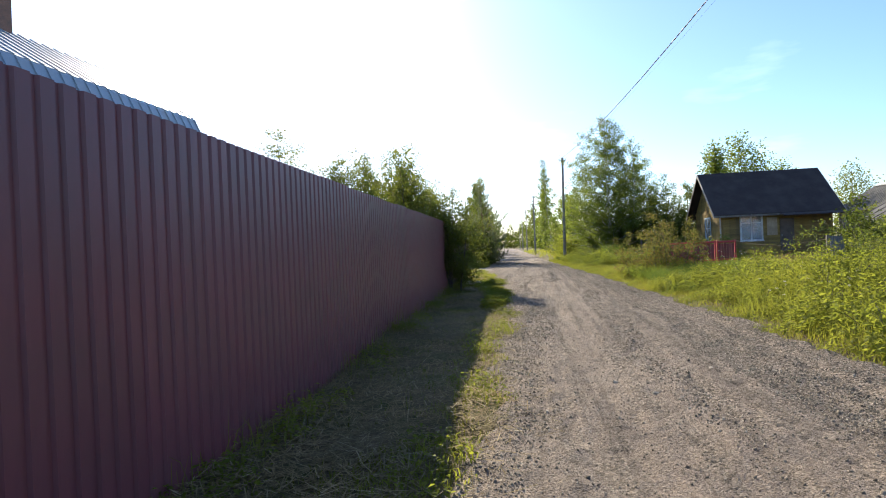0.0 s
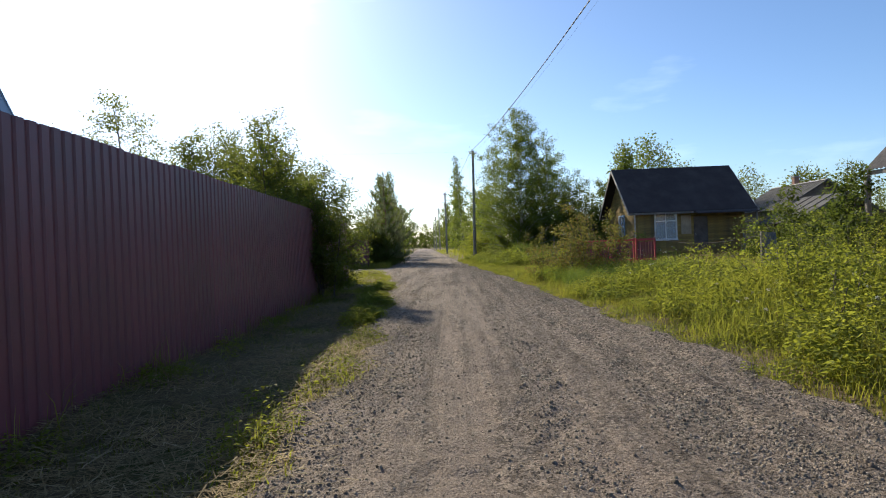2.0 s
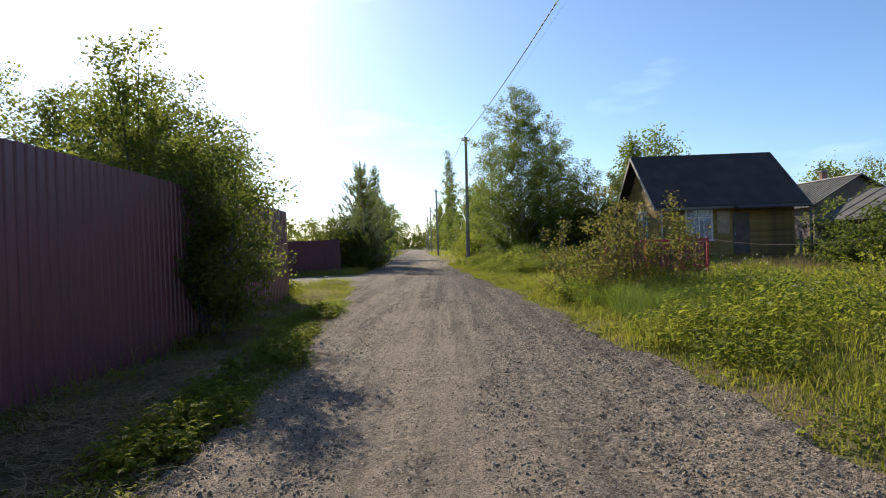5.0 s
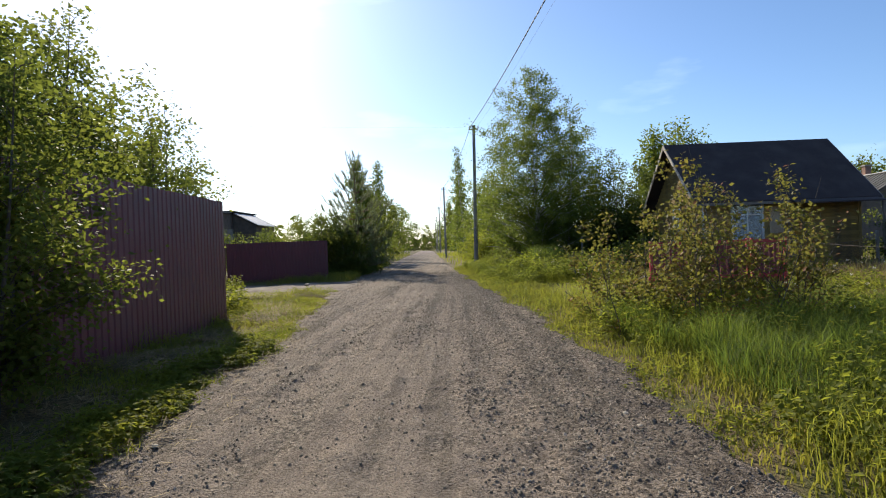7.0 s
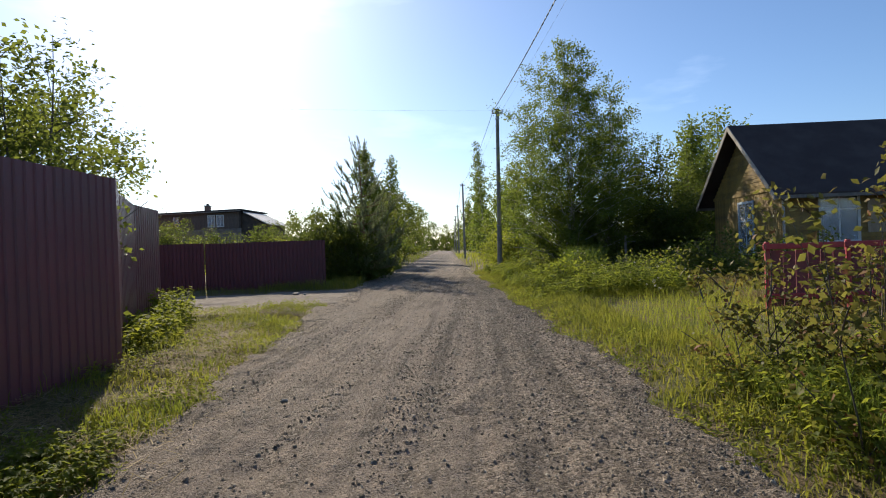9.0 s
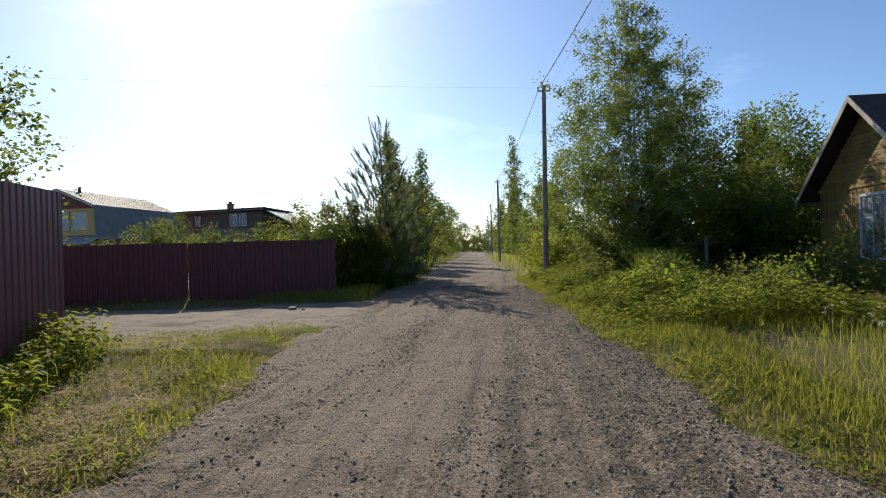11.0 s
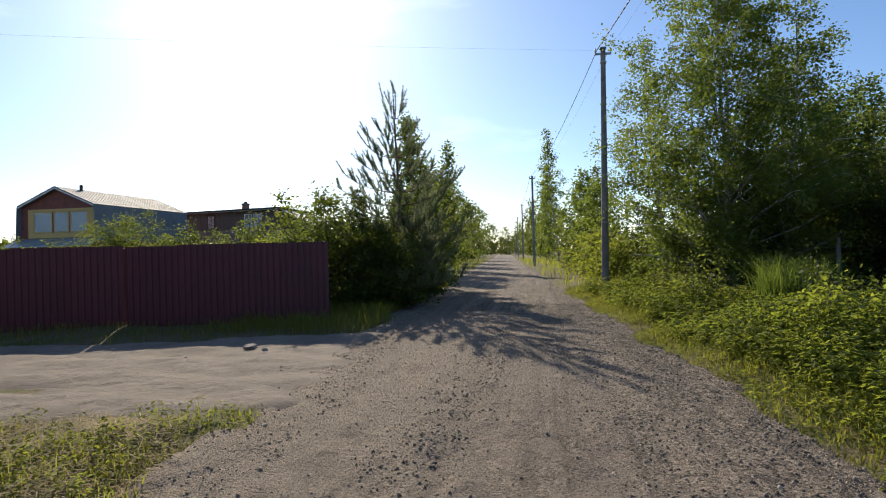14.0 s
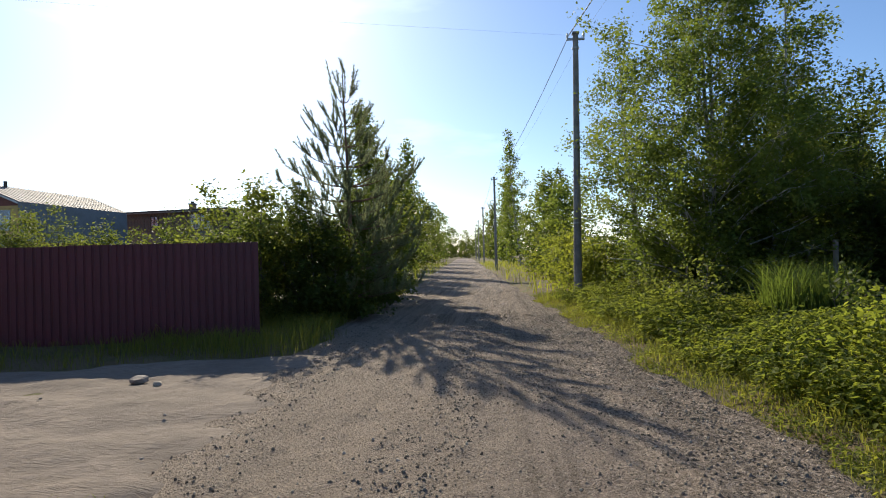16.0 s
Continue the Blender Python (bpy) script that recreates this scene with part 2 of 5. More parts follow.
M_MIDW = surf("grey_brown_board", (0.12, 0.092, 0.075), (0.20, 0.158, 0.13), (0.10, 0.08, 0.066), 20, 2, 0.85, 0.3)
M_BLUEROOF = surf("blue_grey_metal_roof", (0.27, 0.33, 0.39), (0.35, 0.42, 0.48), (0.36, 0.37, 0.38), 25, 1.0, 0.4, 0.1, metal=0.3)
M_BRICK = surf("chimney_brick", (0.26, 0.13, 0.09), (0.38, 0.21, 0.15), (0.20, 0.13, 0.10), 25, 3, 0.9, 0.4)
M_REDBROWN = surf("red_brown_board", (0.20, 0.065, 0.05), (0.28, 0.10, 0.075), (0.16, 0.06, 0.05), 20, 2, 0.7, 0.2)
M_YELLOW = surf("yellow_trim_paint", (0.55, 0.36, 0.12), (0.64, 0.44, 0.17), None, 20, 2, 0.6, 0.2)
M_CONC = surf("grey_pole_concrete", (0.24, 0.225, 0.205), (0.36, 0.34, 0.31), (0.18, 0.165, 0.15), 30, 2.2, 0.9, 0.4, stretch=(1, 1, 0.3))
M_STEEL = surf("galvanised_steel", (0.35, 0.35, 0.36), (0.5, 0.5, 0.5), (0.3, 0.25, 0.2), 30, 4, 0.45, 0.1, metal=0.8)
M_CABLE = surf("black_cable", (0.012, 0.012, 0.012), (0.03, 0.03, 0.03), None, 40, 4, 0.5, 0)
M_PORC = surf("white_porcelain", (0.7, 0.7, 0.68), (0.8, 0.8, 0.78), None, 10, 2, 0.2, 0)
M_BARK = surf("brown_bark", (0.055, 0.042, 0.032), (0.14, 0.11, 0.085), (0.10, 0.10, 0.08), 26, 3, 0.9, 0.7, stretch=(1, 1, 0.25), depth=0.02)
M_BIRCH = surf("birch_bark", (0.45, 0.43, 0.40), (0.62, 0.60, 0.56), (0.05, 0.045, 0.04), 14, 5, 0.75, 0.4, stretch=(0.4, 0.4, 3))
M_PINEBARK = surf("pine_bark", (0.13, 0.075, 0.045), (0.23, 0.135, 0.08), (0.09, 0.06, 0.045), 26, 3, 0.9, 0.7, stretch=(1, 1, 0.3))
L_BIRCH = leaf_mat("birch_leaf", (0.048, 0.074, 0.017), (0.118, 0.150, 0.036), (0.29, 0.37, 0.060), 0.42, 0.4)
L_APPLE = leaf_mat("orchard_leaf", (0.042, 0.062, 0.015), (0.10, 0.125, 0.032), (0.27, 0.32, 0.055), 0.46, 0.4, dry=(0.15, 0.10, 0.03))
L_DARK = leaf_mat("thicket_leaf", (0.026, 0.044, 0.011), (0.068, 0.095, 0.023), (0.17, 0.22, 0.036), 0.4, 0.45)
L_PINE = leaf_mat("pine_needle", (0.078, 0.105, 0.066), (0.17, 0.205, 0.130), (0.32, 0.37, 0.19), 0.42, 0.4)
L_WEED = leaf_mat("weed_leaf", (0.065, 0.092, 0.014), (0.14, 0.165, 0.030), (0.39, 0.43, 0.055), 0.46, 0.5, 0.5)
L_BANK = leaf_mat("goutweed_leaf", (0.055, 0.086, 0.015), (0.145, 0.175, 0.032), (0.36, 0.42, 0.052), 0.48, 0.45, 0.9, dry=(0.20, 0.17, 0.04), turned=0.93)
L_ASPEN = leaf_mat("young_aspen_leaf", (0.075, 0.088, 0.022), (0.160, 0.145, 0.040), (0.28, 0.27, 0.06), 0.42, 0.4, 0.9, dry=(0.30, 0.085, 0.055), turned=0.55)
L_GRASS = leaf_mat("meadow_grass", (0.078, 0.115, 0.020), (0.168, 0.196, 0.040), (0.41, 0.44, 0.060), 0.45, 0.5, 0.4, dry=(0.30, 0.25, 0.10))
L_LUSH = leaf_mat("lush_grass", (0.045, 0.080, 0.020), (0.105, 0.148, 0.036), (0.22, 0.31, 0.050), 0.42, 0.5, 0.7, dry=(0.22, 0.20, 0.08), turned=0.92)
L_SHORT = leaf_mat("short_grass", (0.066, 0.092, 0.019), (0.152, 0.166, 0.038), (0.34, 0.35, 0.058), 0.42, 0.55, 0.8, dry=(0.28, 0.23, 0.10))
L_HAY = leaf_mat("cut_hay", (0.17, 0.125, 0.062), (0.36, 0.28, 0.15), (0.28, 0.22, 0.11), 0.25, 0.6, 1.2, dry=(0.54, 0.45, 0.29))
L_WHITE = leaf_mat("white_seed_head", (0.5, 0.5, 0.47), (0.75, 0.75, 0.70), (0.6, 0.6, 0.55), 0.4, 0.8)


# ---- mesh helpers ----
def fast_mesh(name, verts, tris, smooth=False):
    """A mesh of triangles from arrays."""
    verts, tris = np.asarray(verts, np.float32), np.asarray(tris, np.int32)
    me = bpy.data.meshes.new(name)
    me.vertices.add(len(verts))
    me.vertices.foreach_set("co", verts.ravel())
    me.loops.add(tris.size)
    me.loops.foreach_set("vertex_index", tris.ravel())
    me.polygons.add(len(tris))
    me.polygons.foreach_set("loop_start", np.arange(0, tris.size, 3, dtype=np.int32))
    if smooth:
        me.polygons.foreach_set("use_smooth", np.ones(len(tris), bool))
    me.update(calc_edges=True)
    me.validate()
    return me


def hang(ob, material, parent=None, label=""):
    if material and not ob.data.materials:
        ob.data.materials.append(material)
    if parent:
        ob.parent = parent
    if label:
        ob["label"] = label
    return ob


def array_part(name, verts, tris, material, parent=None, label="", smooth=False):
    return hang(new(name, fast_mesh(name, verts, tris, smooth)), material, parent, label)


def part(name, bm, material, parent=None, label="", smooth=False):
    me = bpy.data.meshes.new(name)
    bm.normal_update()
    bm.to_mesh(me)
    bm.free()
    if smooth:
        for f in me.polygons:
            f.use_smooth = True
    return hang(new(name, me), material, parent, label)


def thing(name, m, label, category, group="", kind=""):
    ob = new(name)
    ob.matrix_basis = m
    ob.empty_display_size = 0.2
    return tagged(ob, label, category, group, kind)


def box(x0, x1, y0, y1, z0, z1, bevel=0.0, bm=None):
    bm = bm or bmesh.new()
    r = bmesh.ops.create_cube(bm, size=1)
    bmesh.ops.transform(bm, matrix=Matrix.Translation(((x0 + x1) / 2, (y0 + y1) / 2, (z0 + z1) / 2)) @ Matrix.Diagonal((x1 - x0, y1 - y0, z1 - z0, 1)), verts=r["verts"])
    if bevel:
        edges = list({e for v in r["verts"] for e in v.link_edges})
        bmesh.ops.bevel(bm, geom=edges, offset=bevel, segments=1, affect='EDGES')
    return bm


def prism(outline, axis, a, b):
    """A flat outline of (u, v) pairs drawn out from a to b along axis x (outline in y, z) or y (outline in x, z)."""
    bm = bmesh.new()
    at = (lambda u, v, w: (w, u, v)) if axis == "x" else (lambda u, v, w: (u, w, v))
    f0 = [bm.verts.new(at(u, v, a)) for u, v in outline]
    f1 = [bm.verts.new(at(u, v, b)) for u, v in outline]
    bm.faces.new(f0)
    bm.faces.new(f1[::-1])
    n = len(outline)
    for i in range(n):
        bm.faces.new((f0[i], f1[i], f1[(i + 1) % n], f0[(i + 1) % n]))
    bmesh.ops.recalc_face_normals(bm, faces=bm.faces)
    return bm


def tube_arrays(points, radii, sides=6):
    """Vertices and triangles of a tapered tube along points."""
    P, R = np.asarray(points, float), np.asarray(radii, float)
    n = len(P)
    T = np.gradient(P, axis=0)
    T /= np.linalg.norm(T, axis=1)[:, None] + 1e-9
    ref = np.where(np.abs(T[:, 2:3]) > 0.9, np.array([[1.0, 0, 0]]), np.array([[0, 0, 1.0]]))
    U = np.cross(T, ref)
    U /= np.linalg.norm(U, axis=1)[:, None] + 1e-9
    V = np.cross(T, U)
    a = np.arange(sides) * 2 * np.pi / sides
    ring = P[:, None] + R[:, None, None] * (np.cos(a)[None, :, None] * U[:, None] + np.sin(a)[None, :, None] * V[:, None])
    i, j = np.meshgrid(np.arange(n - 1), np.arange(sides), indexing="ij")
    k = (j + 1) % sides
    q = np.stack([i * sides + j, i * sides + k, (i + 1) * sides + k, (i + 1) * sides + j], -1).reshape(-1, 4)
    return ring.reshape(-1, 3), np.concatenate([q[:, [0, 1, 2]], q[:, [0, 2, 3]]])


def joined(pieces):
    vs, ts, off = [], [], 0
    for v, t in pieces:
        vs.append(v)
        ts.append(np.asarray(t) + off)
        off += len(v)
    return np.concatenate(vs), np.concatenate(ts)


def unit(a):
    return a / (np.linalg.norm(a, axis=-1, keepdims=True) + 1e-9)


def leaf_arrays(rng, centres, size, up=0.5, wide=0.62, droop=0.0):
    """Small pointed leaves of four corners, folded along the rib, one at each centre."""
    n = len(centres)
    d = rng.normal(size=(n, 3))
    d[:, 2] = d[:, 2] * 0.6 - droop
    d = unit(d)
    nor = rng.normal(size=(n, 3))
    nor[:, 2] += up * 2
    s = unit(np.cross(d, nor))
    nn = unit(np.cross(s, d))
    L = size * rng.uniform(0.6, 1.3, (n, 1))
    c = centres
    v = np.stack([c, c + d * L * 0.5 + s * L * wide * 0.5 + nn * L * 0.08, c + d * L, c + d * L * 0.5 - s * L * wide * 0.5 + nn * L * 0.08], 1).reshape(-1, 3)
    b = np.arange(n)[:, None] * 4
    return v, np.concatenate([b + [[0, 1, 2]], b + [[0, 2, 3]]])


def blade_arrays(rng, base, height, width, lean=0.4):
    """Bent grass blades: three triangles each."""
    n = len(base)
    az = rng.uniform(0, 2 * np.pi, n)
    out = np.stack([np.cos(az), np.sin(az), np.zeros(n)], 1)
    side = np.stack([-np.sin(az), np.cos(az), np.zeros(n)], 1)
    tw = rng.uniform(-1.2, 1.2, (n, 1))
    side = side * np.cos(tw) + out * np.sin(tw)
    h = height[:, None] * rng.uniform(0.55, 1.15, (n, 1))
    ln = lean * h * rng.uniform(0.2, 1.4, (n, 1))
    w = width * rng.uniform(0.6, 1.3, (n, 1)) / 2
    z = np.array([[0, 0, 1.0]])
    mid = base + out * ln * 0.32 + z * h * 0.6
    tip = base + out * ln + z * h * (1 - 0.18 * lean)
    v = np.stack([base - side * w, base + side * w, mid - side * w * 0.8, mid + side * w * 0.8, tip], 1).reshape(-1, 3)
    b = np.arange(n)[:, None] * 5
    return v, np.concatenate([b + [[0, 1, 3]], b + [[0, 3, 2]], b + [[2, 3, 4]]])


# ---- plan ----
R_EDGE = ((-30, 7, 11, 18, 26, 32, 40, 48, 61, 400), (4.0, 3.5, 3.3, 2.85, 2.45, 1.95, 1.35, 0.8, 0.0, -18.0))
L_EDGE = ((-30, 3, 12, 16, 23.7, 30, 33, 38, 43, 63, 400), (-0.3, -0.5, -0.6, -0.9, -1.6, -2.5, -3.0, -3.5, -3.7, -4.5, -22.0))
SLOPE = 0.27                      # the side track climbs towards +y by this for each metre of x


def right_edge(y):
    return np.interp(y, *R_EDGE) + 0.10 * np.sin(y * 1.3) + 0.06 * np.sin(y * 3.1 + 1) + 0.03 * np.sin(y * 7.7)


def left_edge(y):
    return np.interp(y, *L_EDGE) + 0.10 * np.sin(y * 1.1 + 2) + 0.07 * np.sin(y * 2.7) + 0.04 * np.sin(y * 6.9 + 1)


def track_near(x):
    return 33.2 + SLOPE * (x + 3) - 0.15 * np.sin(x * 0.9) + 0.10 * np.sin(x * 2.3)


def track_far(x):
    return 38.6 + SLOPE * (x + 3.5) + 0.12 * np.sin(x * 1.1) + 0.06 * np.sin(x * 3.3)


def on_way(x, y, grow=0.0):
    road = (x > left_edge(y) - grow) & (x < right_edge(y) + grow)
    track = (x < 0) & (y > track_near(x) - grow) & (y < track_far(x) + grow)
    return road | track


def swell(x, y):
    """Height of the verges above the road's level."""
    n = 0.03 * np.sin(x * 1.7 + y * 0.6) + 0.03 * np.sin(y * 1.1 - x * 0.8 + 2) + 0.015 * np.sin(x * 4.1 + 1) * np.sin(y * 3.7)
    return n + 0.02


def ground_z(x, y):
    away = np.maximum.reduce([left_edge(y) - x, x - right_edge(y)])
    tr = np.where(x < 0, np.maximum(track_near(x) - y, y - track_far(x)), 9.0)
    d = np.minimum(away, tr)
    k = np.clip(d / 0.5, 0, 1)
    return -0.05 * (1 - k) + swell(x, y) * k


# ---- ground, road and side track ----
def steps(spans):
    out = []
    for a, b, s in spans:
        out.append(np.arange(a, b, s))
    return np.concatenate(out + [np.array([spans[-1][1]])])


gx = steps([(-2500, -300, 300), (-300, -40, 20), (-40, -10, 1.5), (-10, 9, 0.45), (9, 40, 1.5), (40, 300, 20), (300, 2500, 300)])
gy = steps([(-2500, -300, 300), (-300, -20, 20), (-20, -2, 1.0), (-2, 50, 0.45), (50, 120, 1.0), (120, 400, 15), (400, 3000, 300)])


def sheet(xs, ys, z_of):
    X, Y = np.meshgrid(xs, ys)
    v = np.stack([X, Y, z_of(X, Y)], -1).reshape(-1, 3)
    i, j = np.meshgrid(np.arange(len(ys) - 1), np.arange(len(xs) - 1), indexing="ij")
    a = (i * len(xs) + j).ravel()
    n = len(xs)
    return v, np.concatenate([np.stack([a, a + 1, a + n + 1], 1), np.stack([a, a + n + 1, a + n], 1)])


tagged(array_part("ground", *sheet(gx, gy, ground_z), M_GROUND, smooth=True), "dark soil with patchy grass beside the gravel road", "ground", kind="structure")


def strip(us, ts, edge_a, edge_b, z_of, along_y):
    """A ragged strip between two edge lines."""
    U, T = np.meshgrid(us, ts)
    A, B = edge_a(T), edge_b(T)
    S = A + (B - A) * U
    X, Y = (S, T) if along_y else (T, S)
    v = np.stack([X, Y, z_of(X, Y, U)], -1).reshape(-1, 3)
    i, j = np.meshgrid(np.arange(len(ts) - 1), np.arange(len(us) - 1), indexing="ij")
    a = (i * len(us) + j).ravel()
    n = len(us)
    flip = 1 if along_y else -1
    t1, t2 = np.stack([a, a + 1, a + n + 1], 1), np.stack([a, a + n + 1, a + n], 1)
    return v, np.concatenate([t1, t2])[:, ::flip]


def value_noise(x, y, seed):
    """Smooth noise between 0 and 1 on a lattice of one metre."""
    xi, yi = np.floor(x), np.floor(y)
    fx, fy = x - xi, y - yi
    fx, fy = fx * fx * (3 - 2 * fx), fy * fy * (3 - 2 * fy)

    def at(i, j):
        h = np.sin(i * 127.1 + j * 311.7 + seed * 74.7) * 43758.5453
        return h - np.floor(h)

    return (at(xi, yi) * (1 - fx) + at(xi + 1, yi) * fx) * (1 - fy) + (at(xi, yi + 1) * (1 - fx) + at(xi + 1, yi + 1) * fx) * fy


def clods(x, y):
    big = value_noise(x * 0.9, y * 0.35, 1)
    return (value_noise(x * 4.5, y * 3.2, 2) - 0.5) * 0.022 + (value_noise(x * 10, y * 8.5, 3) - 0.5) * 0.030 * (0.35 + big)


def road_z(x, y, u):
    c = u * 2 - 1
    rut = -0.022 * np.exp(-((np.abs(c) - 0.42) / 0.13) ** 2)
    rough = 0.010 * np.sin(x * 6.3 + 1.3 * np.sin(y * 0.9)) * np.sin(y * 2.9 + x) + 0.006 * np.sin(y * 9.1 + x * 4) + 0.005 * np.sin(x * 17 + np.sin(y * 5))
    join = np.clip((y - 32.3) / 0.8, 0, 1) * np.clip((39.2 - y) / 0.8, 0, 1) * (c < 0)
    edge = (1 - join) * 0.13 * np.clip((np.abs(c) - 0.88) / 0.12, 0, 1) + join * 0.09 * np.clip((np.abs(c) - 0.7) / 0.3, 0, 1)
    return 0.02 * (1 - c * c) + rut + rough + clods(x, y) - edge


us = np.concatenate([np.linspace(0, 0.08, 5), np.linspace(0.09, 0.91, 78), np.linspace(0.92, 1, 5)])
ys = steps([(-28, 1, 0.6), (1, 33, 0.068), (33, 52, 0.14), (52, 120, 0.8), (120, 205, 9)])
tagged(array_part("road", *strip(us, ys, lambda t: left_edge(t) - 0.25, lambda t: right_edge(t) + 0.25, road_z, True), M_ROAD, smooth=True),
       "grey-brown gravel village road with worn wheel tracks", "road", kind="structure")
xs = steps([(-60, -14, 1.0), (-14, -1.2, 0.10)])


def track_z(x, y, u):
    c = u * 2 - 1
    return -0.004 + clods(y, x) + 0.012 * np.sin(y * 5.5 + 0.5 * np.sin(x)) - 0.03 * np.exp(-((np.abs(c + 0.06 * np.sin(x * 0.4)) - 0.36) / 0.10) ** 2) + 0.006 * np.sin(x * 3 + y * 7) - 0.12 * np.clip((np.abs(c) - 0.86) / 0.14, 0, 1) - 0.08 * np.clip((x + 2.9) / 1.4, 0, 1)


tagged(array_part("side_road", *strip(us, xs, lambda t: track_near(t) - 0.25, lambda t: track_far(t) + 0.25, track_z, False), M_SAND, smooth=True),
       "pale sandy dirt track that branches off the gravel road", "road", kind="structure")


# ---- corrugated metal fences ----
def sheet_mesh(width, height, pitch=0.1375, paint=M_FENCE_GLARE):
    """A trapezoid-ribbed steel sheet, upright, from x=0 to width, its ribs sunk away from +y."""
    n = max(1, round(width / pitch))
    p = width / n
    line = []
    for i in range(n):
        a = i * p
        line += [(a, 0.0), (a + p * 0.62, 0.0), (a + p * 0.70, -0.018), (a + p * 0.92, -0.018)]
    line.append((width, 0.0))
    k = len(line)
    v = [(x, y, z) for z in (0.0, height) for x, y in line] + [(x, y - 0.003, z) for z in (0.0, height) for x, y in line]
    f = []
    for i in range(k - 1):
        f += [(i + 1, i, k + i, k + i + 1), (2 * k + i, 2 * k + i + 1, 3 * k + i + 1, 3 * k + i)]
        f += [(k + i, 3 * k + i, 3 * k + i + 1, k + i + 1), (i, i + 1, 2 * k + i + 1, 2 * k + i)]
    f += [(0, 2 * k, 3 * k, k), (k - 1, 2 * k - 1, 4 * k - 1, 3 * k - 1)]
    me = bpy.data.meshes.new("sheet")
    me.from_pydata(v, [], f)
    me.update()
    me.materials.append(paint)
    return me


def metal_fence(points, height, low, label, gaps=(), seed=1, paint=M_FENCE_GLARE):
    """Sheets, rails and posts along a line of points; the ribbed side faces the left hand of the walk along it."""
    rng = random.Random(seed)
    fence = thing("metal_fence", pose(points[0][0], points[0][1], 0), label, "fence")
    ox, oy = points[0]
    for s, ((xa, ya), (xb, yb)) in enumerate(zip(points, points[1:])):
        length, ang = math.hypot(xb - xa, yb - ya), math.atan2(yb - ya, xb - xa)
        n = max(1, round(length / 1.1))
        w = length / n
        me = sheet_mesh(w, height, paint=paint)
        turn = Matrix.Translation((xa - ox, ya - oy, 0)) @ Matrix.Rotation(ang, 4, 'Z')
        for i in range(n):
            gap = 0.034 if (s, i) in gaps else 0.0
            ob = new("sheet", me)
            ob.parent = fence
            ob.matrix_basis = turn @ Matrix.Translation((i * w + gap, 0, low + rng.uniform(-0.012, 0.012))) @ Matrix.Rotation(rng.uniform(-0.002, 0.002), 4, 'Y') @ Matrix.Diagonal((1 - gap / w, 1, 1, 1))
        for zr in (0.35, 1.05, height - 0.35):
            ob = part("rail", box(0.03, length - 0.03, -0.066, -0.026, low + zr, low + zr + 0.04), M_FENCE_B, fence)
            ob.matrix_basis = turn
        for i in range(int(length / 2.6) + 1):
            ob = part("post", box(-0.03, 0.03, -0.127, -0.067, -0.3, height + low - 0.04, 0.006), M_FENCE_B, fence)
            ob.matrix_basis = turn @ Matrix.Translation((0.08 + i * 2.6, 0, 0))
    return fence


def f1x(y):
    return -2.05 - 0.05 * y


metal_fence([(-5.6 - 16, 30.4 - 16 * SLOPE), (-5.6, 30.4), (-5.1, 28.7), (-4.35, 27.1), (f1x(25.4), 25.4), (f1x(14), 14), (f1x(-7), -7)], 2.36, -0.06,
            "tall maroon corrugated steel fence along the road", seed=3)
F2 = [(-4.72, 40.35), (-8.85, 39.24), (-24.0, 35.15)]
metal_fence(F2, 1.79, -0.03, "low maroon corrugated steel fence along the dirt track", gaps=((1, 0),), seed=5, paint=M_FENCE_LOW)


# ---- houses ----
def boards(wall, me, rows):
    for m in rows:
        ob = new("board", me)
        ob.parent = wall
        ob.matrix_basis = m


def window(parent, m, w, h, frame_mat, bars=(1, 1), behind=None, sill=True):
    """A window in the plane y=0 that faces -y, its middle at the origin: casing, sash bars, glass, white cloth or a
    dark panel painted for the unlit room behind.
    """
    win = thing("window", m, "", "")
    for key in ("label", "category"):
        if key in win:
            del win[key]
    win.parent = parent
    c = 0.09
    bm = box(-w / 2 - c, w / 2 + c, -0.05, 0.0, h / 2, h / 2 + c, 0.006)
    box(-w / 2 - c, w / 2 + c, -0.05, 0.0, -h / 2 - c, -h / 2, 0.006, bm)
    box(-w / 2 - c, -w / 2, -0.047, 0.0, -h / 2, h / 2, 0.006, bm)
    box(w / 2, w / 2 + c, -0.047, 0.0, -h / 2, h / 2, 0.006, bm)
    part("frame", bm, frame_mat, win)
    bm = bmesh.new()
    for i in range(1, bars[0] + 1):
        x = -w / 2 + w * i / (bars[0] + 1)
        box(x - 0.025, x + 0.025, -0.035, -0.005, -h / 2, h / 2, 0.004, bm)
    for i in range(1, bars[1] + 1):
        z = -h / 2 + h * (i / (bars[1] + 1) if bars[1] > 1 else 0.64)
        box(-w / 2, w / 2, -0.033, -0.007, z - 0.02, z + 0.02, 0.004, bm)
    if bars != (0, 0):
        part("sash_bar", bm, frame_mat, win)
    else:
        bm.free()
    part("pane", box(-w / 2, w / 2, -0.022, -0.016, -h / 2, h / 2), M_GLASS, win)
    part("curtain", box(-w / 2, w / 2, -0.008, -0.003, -h / 2, h / 2), behind or M_CURTAIN, win)
    if sill:
        part("sill", box(-w / 2 - c - 0.03, w / 2 + c + 0.03, -0.11, -0.052, -h / 2 - c - 0.03, -h / 2 - c + 0.005, 0.005), frame_mat, win)
    return win


